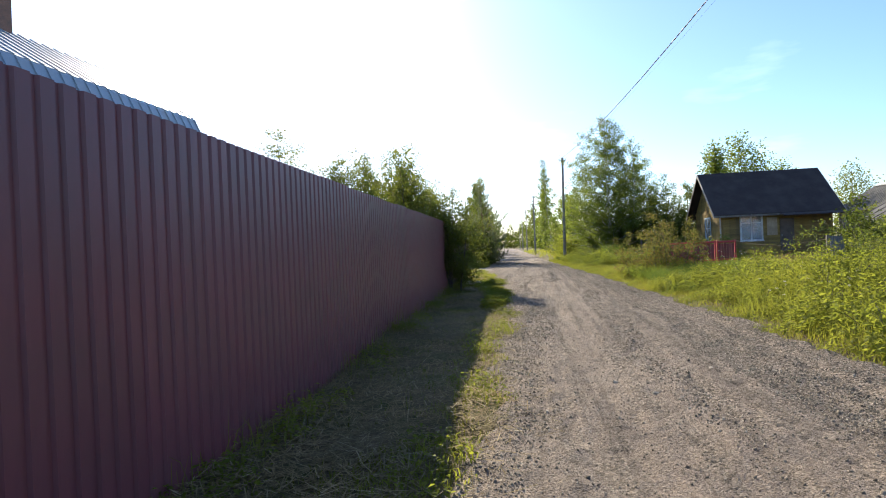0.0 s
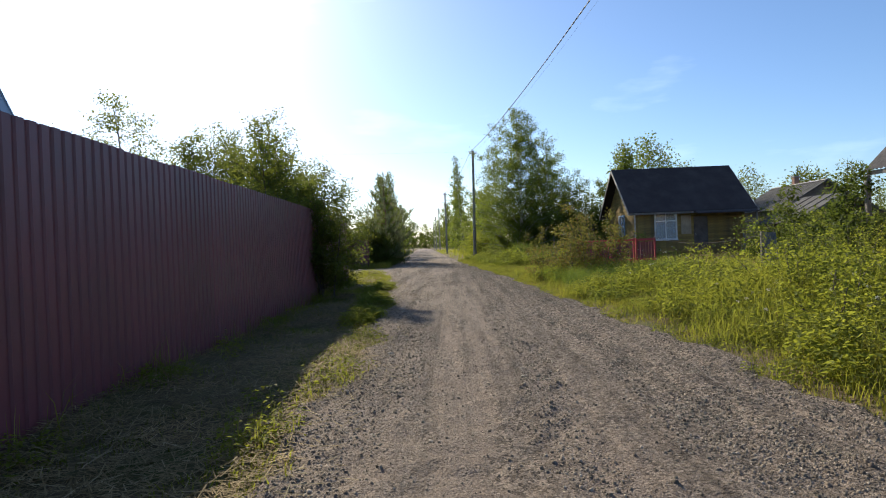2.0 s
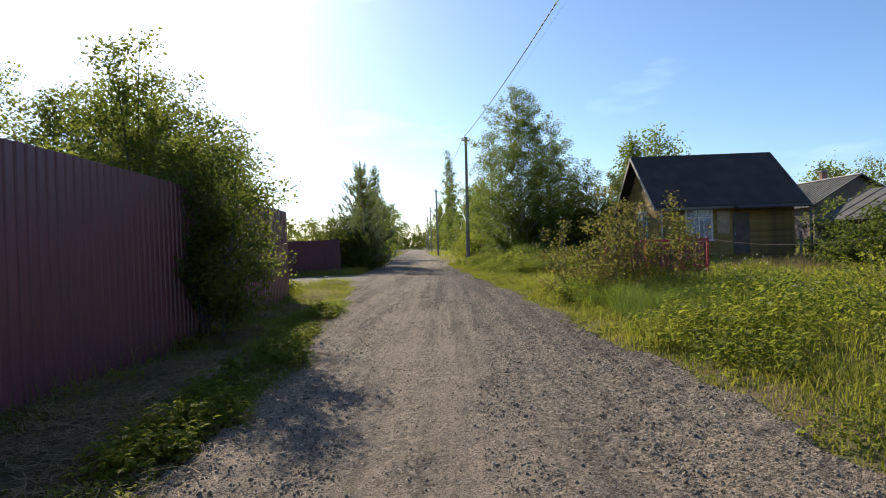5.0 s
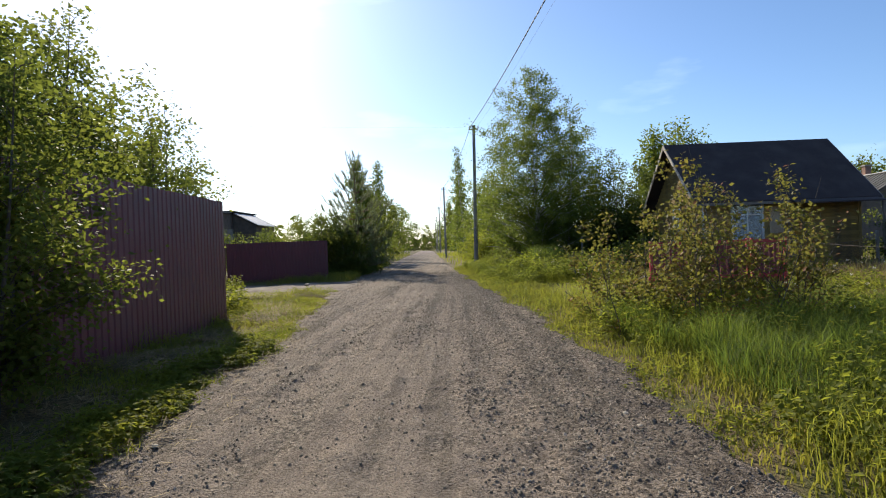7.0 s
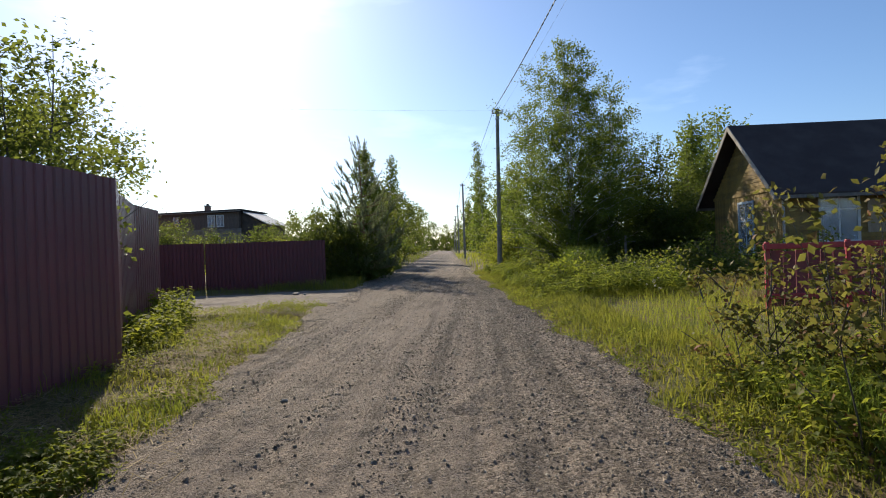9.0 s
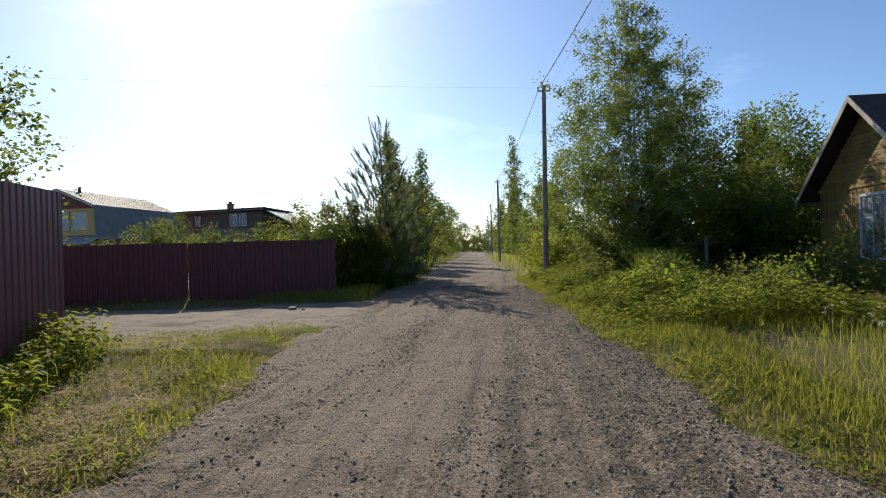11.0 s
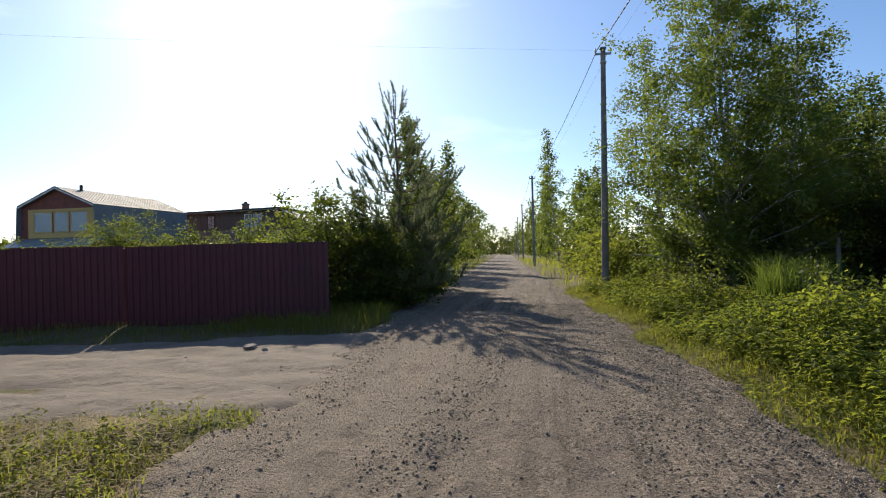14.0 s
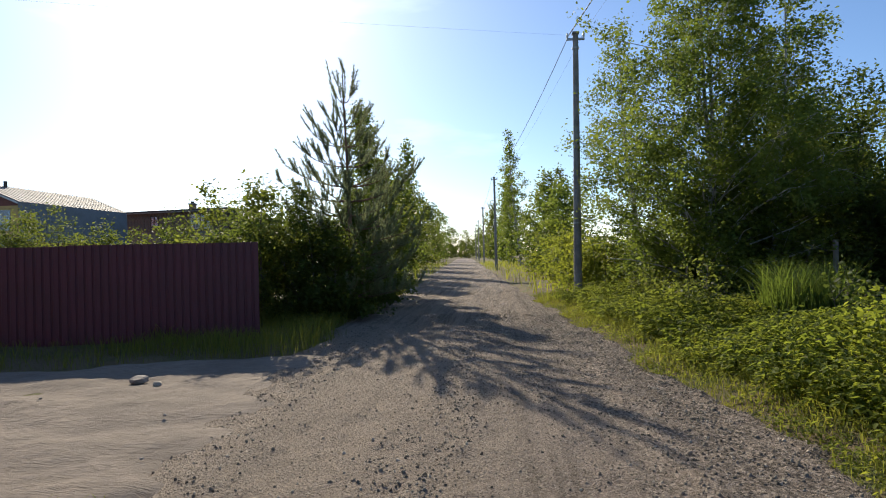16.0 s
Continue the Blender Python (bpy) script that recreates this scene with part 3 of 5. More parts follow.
def ochre_house():
    x0, x1, y0, y1, eave, ridge = 11.3, 17.6, 38.7, 44.5, 3.05, 5.55
    ym = (y0 + y1) / 2
    ho = thing("garden_house", pose(x0, y0, 0), "small ochre wooden garden house with a dark tar-paper gable roof", "house")
    W, D = x1 - x0, y1 - y0
    core = prism([(0.03, 0), (D - 0.03, 0), (D - 0.03, eave), (D / 2, ridge - 0.1), (0.03, eave)], "x", 0.03, W - 0.03)
    wall = part("wall", core, M_OCHRE, ho)
    front = bpy.data.meshes.new("board")
    bm = box(0, W, -0.012, 0.028, 0.004, 0.146, 0.006)
    bm.to_mesh(front)
    bm.free()
    front.materials.append(M_OCHRE)
    boards(wall, front, [Matrix.Translation((0, 0, 0.3 + i * 0.15)) for i in range(18)])
    n = int((ridge - 0.5) / 0.15)
    for i in range(n):
        z = 0.3 + i * 0.15
        half = D / 2 * (ridge - 0.1 - z - 0.15) / (ridge - 0.1 - eave)
        if z + 0.15 > eave and half > 0.15:
            me = bpy.data.meshes.new("board")
            bm = box(-0.012, 0.028, D / 2 - half, D / 2 + half, z + 0.004, z + 0.146, 0.006)
            bm.to_mesh(me)
            bm.free()
            me.materials.append(M_OCHRE)
            hang(new("board", me), None, wall)
    side = bpy.data.meshes.new("board")
    bm = box(-0.012, 0.028, 0.004, 0.116, 0.3, eave, 0.006)
    bm.to_mesh(side)
    bm.free()
    side.materials.append(M_OCHRE)
    boards(wall, side, [Matrix.Translation((0.003 * (i % 2), i * 0.12, 0)) for i in range(int(D / 0.12))])
    part("footing", box(0.06, W - 0.06, 0.06, D - 0.06, -0.2, 0.3), M_CONC, ho)
    for cx in (-0.02, W - 0.1):
        part("corner_board", box(cx, cx + 0.12, -0.035, -0.014, 0.3, eave), M_OCHRE, ho)
    # roof: two slabs with an overhang, barge boards and an eave board
    ov, oh = 0.5, 0.55
    k = (ridge - eave) / (D / 2)
    for sgn, nm in ((-1, "roof"), (1, "roof")):
        yo = D / 2 + sgn * (D / 2 + ov)
        ze = eave - k * ov + 0.08
        bm = prism([(D / 2, ridge + 0.05), (yo, ze), (yo, ze - 0.05), (D / 2, ridge - 0.01)], "x", -oh, W + oh)
        r = part(nm, bm, M_FELT, ho)
        part("fascia", box(-oh, W + oh, min(yo, yo - sgn * 0.03), max(yo, yo - sgn * 0.03), ze - 0.16, ze - 0.052), M_GREYW, ho)
        for xe in (-oh, W + oh - 0.03):
            bm = prism([(D / 2, ridge + 0.045), (yo, ze - 0.005), (yo, ze - 0.2), (D / 2, ridge - 0.15)], "x", xe + (-0.033 if xe < 0 else 0.033), xe + (-0.003 if xe < 0 else 0.063))
            part("barge_board", bm, M_PALEW, ho, "pale weathered barge board")
    # porch canopy, door, windows
    part("canopy", prism([(-0.02, 2.78), (-1.15, 2.52), (-1.15, 2.47), (-0.02, 2.73)], "x", 3.2, W + 0.35), M_FELT, ho)
    for cx in (W + 0.15,):
        part("canopy_post", box(cx, cx + 0.09, -1.1, -1.01, 0, 2.5, 0.008), M_GREYW, ho)
    door = part("door", box(3.35, 4.15, -0.055, -0.014, 0.35, 2.35, 0.008), M_MIDW, ho, "old brown boarded door")
    part("handle", box(3.42, 3.45, -0.10, -0.057, 1.25, 1.37, 0.006), M_STEEL, door)
    part("notice_board", box(2.62, 3.2, -0.05, -0.014, 1.35, 2.45, 0.006), M_TAN, ho, "weathered board leaning on the wall")
    window(ho, pose(1.72, -0.014, 1.92), 1.15, 1.6, M_TRIMW, (1, 1))
    window(ho, pose(-0.014, 2.78, 1.68, 0, 0, -90), 1.1, 1.8, M_BLUE, (1, 1), M_DARK)
    part("eave_board", box(-0.045, -0.016, 0.0, D, eave - 0.16, eave - 0.04), M_OCHRE, ho)
    part("downpipe", box(-0.12, -0.04, -0.10, -0.02, 0.3, 2.8, 0.02), M_STEEL, ho)
    return ho


ochre_house()


def red_barrier():
    """The red-painted rail fence in front of the garden house."""
    b = thing("red_fence", pose(6.9, 28.2, 0), "low red-painted wooden garden fence and gate before the house", "fence")
    for x in (-1.25, 0.0, 1.0, 1.10, 1.86):
        part("post", box(x, x + 0.07, 0, 0.07, -0.2, 1.24, 0.01), M_RED, b)
    for xa, xb in ((-1.3, -0.06), (-0.05, 1.04), (1.14, 1.9)):
        for z in (0.32, 1.12):
            part("rail", box(xa, xb, -0.045, -0.004, z, z + 0.09, 0.008), M_RED, b)
    for xa, xb in ((-1.17, -0.01), (0.08, 0.99), (1.18, 1.85)):
        for k in range(6):
            d = (xb - xa) / 6
            part("board", box(xa + k * d + 0.004, xa + (k + 1) * d - 0.004, 0.012, 0.034, 0.2, 1.10 - 0.02 * (k % 2), 0.004), M_REDOLD, b, "faded dull red board")


red_barrier()


def plank_barn():
    x0, x1, ya, yb, eave, ridge = 12.8, 19.6, 11.0, 20.6, 3.3, 6.8
    W, D = x1 - x0, yb - ya
    b = thing("plank_barn", pose(x0, ya, 0), "tan plank barn with a grey corrugated gable roof", "barn")
    part("wall", prism([(0.03, -0.2), (W - 0.03, -0.2), (W - 0.03, eave), (W / 2, ridge - 0.15), (0.03, eave)], "y", 0.03, D - 0.03), M_TAN, b)
    me = bpy.data.meshes.new("plank")
    bm = box(-0.02, 0.027, 0.004, 0.106, 0.0, eave, 0.006)
    bm.to_mesh(me)
    bm.free()
    me.materials.append(M_TAN)
    w = b.children[0]
    boards(w, me, [Matrix.Translation((random.Random(i).uniform(-0.006, 0.004), i * 0.11, 0)) for i in range(int(D / 0.11))])
    part("plinth", box(-0.03, W, 0, D, -0.2, 0.12), M_CONC, b)
    part("top_rail", box(-0.06, -0.022, 0, D, eave - 0.22, eave - 0.06), M_GREYW, b)
    k = (ridge - eave) / (W / 2)
    for sgn in (-1, 1):
        # corrugated slab: waves run down the slope
        n = 260
        ov = 0.42
        v, f = [], []
        for i in range(n + 1):
            y = -0.5 + (D + 1.0) * i / n
            dz = 0.024 * math.sin(i * math.pi / 2)
            for t, dn in ((0, 0), (1, 0), (1, -0.012), (0, -0.012)):
                xx = W / 2 + sgn * t * (W / 2 + ov)
                v.append((xx, y, ridge + 0.06 - k * abs(xx - W / 2) + dz + dn))
        for i in range(n):
            a = 4 * i
            for j in range(4):
                f.append((a + j, a + (j + 1) % 4, a + 4 + (j + 1) % 4, a + 4 + j))
        me = bpy.data.meshes.new("roof")
        me.from_pydata(v, [], f)
        me.update()
        hang(new("roof", me), M_SLATE, b)
        xe = W / 2 + sgn * (W / 2 + ov - 0.05)
        part("fascia", box(min(xe, xe - sgn * 0.03), max(xe, xe - sgn * 0.03), -0.45, D + 0.45, eave - k * ov - 0.09, eave - k * ov + 0.03), M_GREYW, b)
    part("brace_post", box(-0.62, -0.5, D + 0.1, D + 0.22, -0.2, eave - 0.55, 0.01), M_GREYW, b)
    return b


plank_barn()


def mansard_house(name, m, W, D, eave, knee, ridge, label, roof_mat, wall_mat, trim=None, chimney=None, windows=(), kneein=0.22, low_mat=None):
    """A house with a broken (mansard) roof; the gable is in the plane y=0 and spans x 0..W."""
    h = thing(name, m, label, "house")
    ki = W * kneein
    prof = [(0, eave), (ki, knee), (W / 2, ridge), (W - ki, knee), (W, eave)]
    part("wall", prism([(0, -0.2), (W, -0.2)] + [(u, v - 0.08) for u, v in prof[::-1]], "y", 0, D), wall_mat, h)
    for (ua, va), (ub, vb) in zip(prof, prof[1:]):
        nx, nz = -(vb - va), (ub - ua)
        ln = math.hypot(nx, nz)
        nx, nz = nx / ln * 0.07, nz / ln * 0.07
        du, dv = (ub - ua) / ln * 0.3, (vb - va) / ln * 0.3
        if (ua, va) == prof[0]:
            ua, va = ua - du, va - dv
        if (ub, vb) == prof[-1]:
            ub, vb = ub + du, vb + dv
        r = part("roof", prism([(ua, va), (ub, vb), (ub + nx, vb + nz), (ua + nx, va + nz)], "y", -0.45, D + 0.45), low_mat if low_mat and abs(vb - va) > abs(ub - ua) else roof_mat, h)
        n = int((D + 0.9) / 0.5) if not (low_mat and abs(vb - va) > abs(ub - ua)) else 0
        if not n:
            continue
        for i in range(n + 1):
            y = -0.45 + (D + 0.86) * i / n
            part("seam", prism([(ua + nx, va + nz), (ub + nx, vb + nz), (ub + nx * 1.5, vb + nz * 1.5), (ua + nx * 1.5, va + nz * 1.5)], "y", y, y + 0.03), roof_mat, r)
        if trim:
            part("barge_board", prism([(ua, va - 0.12), (ub, vb - 0.12), (ub, vb), (ua, va)], "y", -0.48, -0.452), trim, h)
    if chimney:
        cu, cy, ct = chimney
        c = part("chimney", box(cu - 0.3, cu + 0.3, cy - 0.3, cy + 0.3, knee - 0.5, ct, 0.02), M_BRICK, h)
        part("cap", box(cu - 0.36, cu + 0.36, cy - 0.36, cy + 0.36, ct + 0.002, ct + 0.14, 0.02), M_CONC, c)
    for wm, w, hh, fm, bars, beh in windows:
        window(h, wm, w, hh, fm, bars, beh, False)
    return h


# big house behind the tall fence
mansard_house("neighbour_house", pose(-22.0, 8.0, 0), 9.4, 14.1, 4.2, 7.2, 9.3, "large house behind the fence with a blue-grey metal mansard roof", M_BLUEROOF, M_GREYW,
              M_TRIMW, (4.7, 8.8, 11.4), kneein=0.15)
# the house with the red-brown gable and yellow window trim beyond the dirt track
gabled = mansard_house("gabled_house", pose(-41.9, 70.0, 0), 7.2, 11.6, 3.4, 6.0, 7.5, "two-storey red-brown house with pale mansard roof and yellow window trim", M_SHEETR, M_REDBROWN, M_TRIMW, None,
              [(pose(2.1, -0.01, 4.72), 1.55, 1.55, M_YELLOW, (0, 0), M_CURTAIN), (pose(3.8, -0.01, 4.72), 1.2, 1.55, M_YELLOW, (0, 0), M_CURTAIN), (pose(5.4, -0.01, 4.72), 1.45, 1.55, M_YELLOW, (0, 0), M_CURTAIN),
               (pose(7.06, 1.5, 4.9, 0, 0, 90), 1.0, 1.5, M_TRIMW, (1, 0), M_CURTAIN), (pose(7.06, 5.0, 4.9, 0, 0, 90), 1.0, 1.5, M_TRIMW, (1, 0), M_CURTAIN)], kneein=0.02, low_mat=M_BLUEWALL)
for xa, xb, za, zb in ((0.75, 6.9, 3.45, 3.84), (0.75, 6.9, 5.6, 5.8), (0.75, 1.22, 3.84, 5.6), (6.22, 6.9, 3.84, 5.6)):
    part("trim_board", box(xa, xb, -0.055, -0.014, za, zb, 0.004), M_YELLOW, gabled, "yellow board round the window")
part("porch_roof", prism([(0.0, 3.4), (-1.6, 2.75), (-1.6, 2.68), (0.0, 3.33)], "x", -0.3, 7.4), M_BLUEROOF, gabled, "blue-grey metal roof over the porch")
part("porch_wall", box(0.1, 7.1, -1.4, -0.003, -0.2, 2.7), M_REDBROWN, gabled)
for cy in range(14):
    part("seam", prism([(-0.02, 3.41), (-1.6, 2.757), (-1.6, 2.79), (-0.02, 3.44)], "x", -0.2 + cy * 0.57, -0.16 + cy * 0.57), M_BLUEROOF, gabled)
part("vent_pipe", box(3.75, 3.95, 2.0, 2.2, 7.3, 7.95, 0.03), M_DARKW, gabled, "dark roof vent")


def flat_house():
    h = thing("flat_roofed_house", pose(-38.8, 88.0, 0), "brown boarded two-storey house with a low dark roof and brick chimney", "house")
    W, top = 11.2, 6.45
    part("wall", box(0, W, 0, 8, -0.2, 4.5), M_GREYW, h, "pale grey ground floor wall")
    upper = part("upper_wall", box(0, W, 0.02, 8, 4.502, top), M_DARKW, h)
    me = bpy.data.meshes.new("board")
    bm = box(0.01, 0.33, -0.025, 0.017, 4.5, top - 0.01, 0.008)
    bm.to_mesh(me)
    bm.free()
    me.materials.append(M_MIDW)
    boards(upper, me, [Matrix.Translation((i * 0.345, -0.006 * (i % 3), 0)) for i in range(32)])
    part("roof", prism([(-0.7, top + 0.01), (W + 0.3, top + 0.2), (W + 0.3, top + 0.36), (-0.7, top + 0.14)], "y", -0.6, 8.5), M_FELT, h)
    part("fascia", prism([(-0.7, top - 0.12), (W + 0.3, top + 0.06), (W + 0.3, top + 0.196), (-0.7, top + 0.005)], "y", -0.62, -0.58), M_GREYW, h)
    c = part("chimney", box(5.8, 6.4, 2, 2.6, top + 0.1, 7.45, 0.03), M_BRICK, h)
    part("cap", box(5.72, 6.48, 1.92, 2.68, 7.452, 7.58, 0.03), M_CONC, c)
    part("flue", box(5.95, 6.25, 2.15, 2.45, 7.582, 7.8, 0.04), M_DARKW, c)
    part("annex_wall", prism([(W, -0.2), (W + 3.0, -0.2), (W + 3.0, 4.9), (W, 6.4)], "y", 0.4, 7.5), M_DARKW, h)
    part("annex_roof", prism([(W + 0.31, 6.42), (W + 3.4, 4.82), (W + 3.4, 4.92), (W + 0.31, 6.52)], "y", 0.0, 7.9), M_PALE, h, "pale sheet metal lean-to roof")
    for x, cloth in ((3.2, M_DARK), (7.6, M_CURTAIN), (8.7, M_CURTAIN)):
        window(h, pose(x, -0.045, 5.45), 0.75, 1.3, M_TRIMW if x > 7 else M_DARKW, (1, 0), cloth, False)


flat_house()


def gable_house(name, m, W, D, eave, ridge, label, roof_mat, wall_mat, chimney=None, wins=()):
    """A plain gabled house, its ridge along x; the long wall is in the plane y=0."""
    h = thing(name, m, label, "house")
    part("wall", prism([(0, -0.2), (D, -0.2), (D, eave), (D / 2, ridge - 0.12), (0, eave)], "x", 0, W), wall_mat, h)
    k = (ridge - eave) / (D / 2)
    for sgn in (-1, 1):
        yo = D / 2 + sgn * (D / 2 + 0.5)
        r = part("roof", prism([(D / 2, ridge), (yo, eave - k * 0.5), (yo, eave - k * 0.5 - 0.07), (D / 2, ridge - 0.1)], "x", -0.5, W + 0.5), roof_mat, h)
        n = int(W / 0.45)
        for i in range(n):
            x = -0.5 + (W + 0.95) * i / (n - 1)
            part("seam", prism([(D / 2, ridge), (yo, eave - k * 0.5), (yo, eave - k * 0.5 + 0.04), (D / 2, ridge + 0.04)], "x", x, x + 0.05), roof_mat, r)
    if chimney:
        cx, ct = chimney
        c = part("chimney", box(cx - 0.25, cx + 0.25, D / 2 - 0.5, D / 2 + 0.0, ridge - 0.6, ct, 0.02), M_BRICK, h)
        part("cap", box(cx - 0.31, cx + 0.31, D / 2 - 0.56, D / 2 + 0.06, ct + 0.002, ct + 0.15, 0.02), M_CONC, c)
    for x, z in wins:
        window(h, pose(x, -0.01, z), 1.0, 1.3, M_TRIMW, (1, 1), M_DARK, False)
    return h


far = gable_house("far_house", pose(39.4, 60.0, 0, 0, 0, 90), 8.6, 7.5, 3.7, 5.95, "distant house with a grey corrugated gable roof", M_OLDSLATE, M_MIDW, (5.0, 6.75))
part("ridge_cap", box(-0.5, 9.1, 3.62, 3.88, 5.96, 6.05, 0.02), M_PALE, far, "pale sheet metal ridge cap")
window(far, pose(-0.01, 4.2, 3.4, 0, 0, -90), 0.8, 1.0, M_TRIMW, (1, 1), M_DARK, False)
gable_house("dark_shed", pose(21.7, 33.5, 0, 0, 0, 90), 2.6, 3.8, 2.05, 3.1, "low dark shed with a corrugated roof among bushes", M_OLDSLATE, M_DARKW)


# ---- poles and cables ----
def utility_pole(x, y, top, label, lean=0.0, group="roadside power poles"):
    p = thing("utility_pole", pose(x, y, 0, 0, lean, 0), label, "utility pole", group)
    v, t = tube_arrays([(0, 0, -0.3), (0, 0, 1.2), (0, 0, top * 0.6), (0, 0, top)], [0.135, 0.125, 0.10, 0.085], 10)
    array_part("shaft", v, t, M_CONC, p, smooth=True)
    part("cap", box(-0.11, 0.11, -0.11, 0.11, top - 0.04, top + 0.03, 0.02), M_CONC, p)
    part("crossarm", box(-0.28, 0.28, -0.03, 0.03, top - 0.22, top - 0.15, 0.01), M_STEEL, p)
    for sx in (-0.25, 0.25):
        v, t = tube_arrays([(sx, 0, top - 0.15), (sx, 0, top - 0.10), (sx, 0, top - 0.06), (sx, 0, top - 0.01), (sx, 0, top + 0.01)], [0.015, 0.045, 0.03, 0.04, 0.012], 8)
        array_part("insulator", v, t, M_PORC, p, smooth=True)
    for z in (top - 0.5, 2.3):
        v, t = tube_arrays([(0, 0, z), (0, 0, z + 0.05)], [0.118 if z > 3 else 0.13] * 2, 10)
        array_part("band", v, t, M_STEEL, p)
    return p


POLES = [(5.9, 3.0, 8.3), (2.13, 48.5, 8.25), (-0.35, 80.0, 7.9), (-2.0, 112.0, 7.9), (-3.6, 144.0, 7.9), (-5.2, 176.0, 7.9)]
for i, (px, py, pt) in enumerate(POLES):
    utility_pole(px, py, pt, "grey concrete utility pole on the grassy verge", 0.9 if i == 1 else 0.0)


def cable(a, b, sag, r, name="power_cable", twist=True, label="twisted black overhead power cable"):
    n = 90
    t = np.linspace(0, 1, n)
    a, b = np.array(a, float), np.array(b, float)
    line = a + (b - a) * t[:, None]
    line[:, 2] -= sag * 4 * t * (1 - t)
    c = thing(name, pose(*a), label, "cable")
    ln = np.linalg.norm(b - a)
    for k, mt in enumerate((M_CABLE, M_PORC) if twist else (M_CABLE,)):
        ph = t * ln * 2 * np.pi / 1.4 + k * np.pi
        m = 12 if twist else 1
        tt = np.linspace(0, 1, n * m)
        ln_pts = np.stack([np.interp(tt, t, line[:, i]) for i in range(3)], 1)
        if twist:
            ph = tt * ln * 2 * np.pi / 0.7 + k * np.pi
            ln_pts[:, 0] += np.cos(ph) * r * 0.8
            ln_pts[:, 2] += np.sin(ph) * r * 0.8
        v, f = tube_arrays(ln_pts - a, np.full(len(ln_pts), r), 4)
        array_part("strand", v, f, mt if k == 0 else M_STEEL, c)


def arm(i, sx):
    x, y, t = POLES[i]
    return (x + sx + (0.13 if i == 1 else 0), y, t - 0.05)


for i in range(5):
    cable(arm(i, -0.2), arm(i + 1, -0.2), 0.75 if i == 0 else 0.6, 0.0125, twist=i == 0)
    cable(arm(i, 0.22), arm(i + 1, 0.22), 0.5, 0.003, "thin_wire", False, "thin overhead wire between the poles")
cable(arm(1, -0.25), (-34, 33.0, 7.5), 0.3, 0.0018, "thin_wire", False, "thin overhead wire across the road")


# ---- trees and shrubs ----
def tree_mesh(rng, h, r, n_leaf, leaf_size, profile, base, trunks=1, up=0.55, limbs=34, thick=0.011, twig=0.35, spread=0.11, droop=0.0, foot=0.25):
    wood, spots = [], []
    for k in range(trunks):
        hk = h * (1 if k == 0 else rng.uniform(0.72, 0.95))
        off = np.zeros(3) if trunks == 1 else np.array([rng.normal() * foot, rng.normal() * foot, 0])
        tip = np.array([rng.normal() * 0.05 * h, rng.normal() * 0.05 * h, 0]) + off * (2.2 if trunks > 1 else 0)
        tz = np.linspace(0, 1, 9)
        path = off + tz[:, None] ** 1.3 * (tip - off) + np.stack([np.sin(tz * 5 + rng.uniform(0, 6)) * 0.012 * h, np.sin(tz * 4 + rng.uniform(0, 6)) * 0.012 * h, tz * hk], 1)
        path[0, 2] = -0.15
        rad = thick * hk * (1 - tz * 0.9) * (1.0 if trunks == 1 else 0.75)
        wood.append(tube_arrays(path, rad, 7))
        m = max(4, limbs // trunks)
        for i in range(m):
            f = (i + rng.uniform(0, 1)) / m
            z = hk * (base + (1 - base) * f)
            az = i * 2.4 + rng.uniform(-0.5, 0.5)
            ln = max(0.12 * r, r * profile(f) * rng.uniform(0.7, 1.18))
            z0 = max(hk * base * 0.6, z - up * ln)
            s = np.array([np.interp(z0 / hk, tz, path[:, j]) for j in range(3)])
            e = np.array([np.interp(min(1, z / hk), tz, path[:, j]) for j in range(3)])
            e = e + np.array([math.cos(az) * ln, math.sin(az) * ln, rng.uniform(-0.1, 0.1) * ln - droop * ln])
            q = np.linspace(0, 1, 6)[:, None]
            limb = s + (e - s) * q + np.array([0, 0, 1]) * (q * (1 - q)) * ln * 0.35 + rng.normal(size=(6, 3)) * 0.03 * ln * q
            r0 = max(0.006, thick * hk * 0.32 * (1 - 0.75 * f))
            wood.append(tube_arrays(limb[[0, 2, 4, 5]], np.linspace(r0, 0.004, 4), 4))
            for _ in range(6):
                u = rng.uniform(0.25, 1.0)
                c = np.array([np.interp(u, q[:, 0], limb[:, j]) for j in range(3)])
                d = rng.normal(size=3)
                d[2] = d[2] * 0.8 + 0.12 - droop * 1.5
                d = d / np.linalg.norm(d) * ln * twig * rng.uniform(0.5, 1.2)
                tw = c + d * np.linspace(0, 1, 4)[:, None]
                tw[:, 2] -= droop * 0.5 * np.linspace(0, 1, 4) ** 2 * ln * twig
                if _ < 2:
                    wood.append(tube_arrays(tw[[0, 3]], [0.005, 0.002], 3))
                spots.append((tw, np.linalg.norm(d) + 0.08))
    wgt = np.array([s for _, s in spots])
    cnt = rng.multinomial(n_leaf, wgt / wgt.sum())
    cen = []
    for (tw, _), c in zip(spots, cnt):
        u = rng.uniform(0, 3, c)
        i = np.minimum(u.astype(int), 2)
        p = tw[i] + (tw[i + 1] - tw[i]) * (u - i)[:, None]
        cen.append(p + rng.normal(size=(c, 3)) * spread * (leaf_size / 0.07) ** 0.5)
    cen = np.concatenate(cen)
    cen = cen[cen[:, 2] > 0.03]
    return joined(wood), leaf_arrays(rng, cen, leaf_size, droop=0.25 + droop)


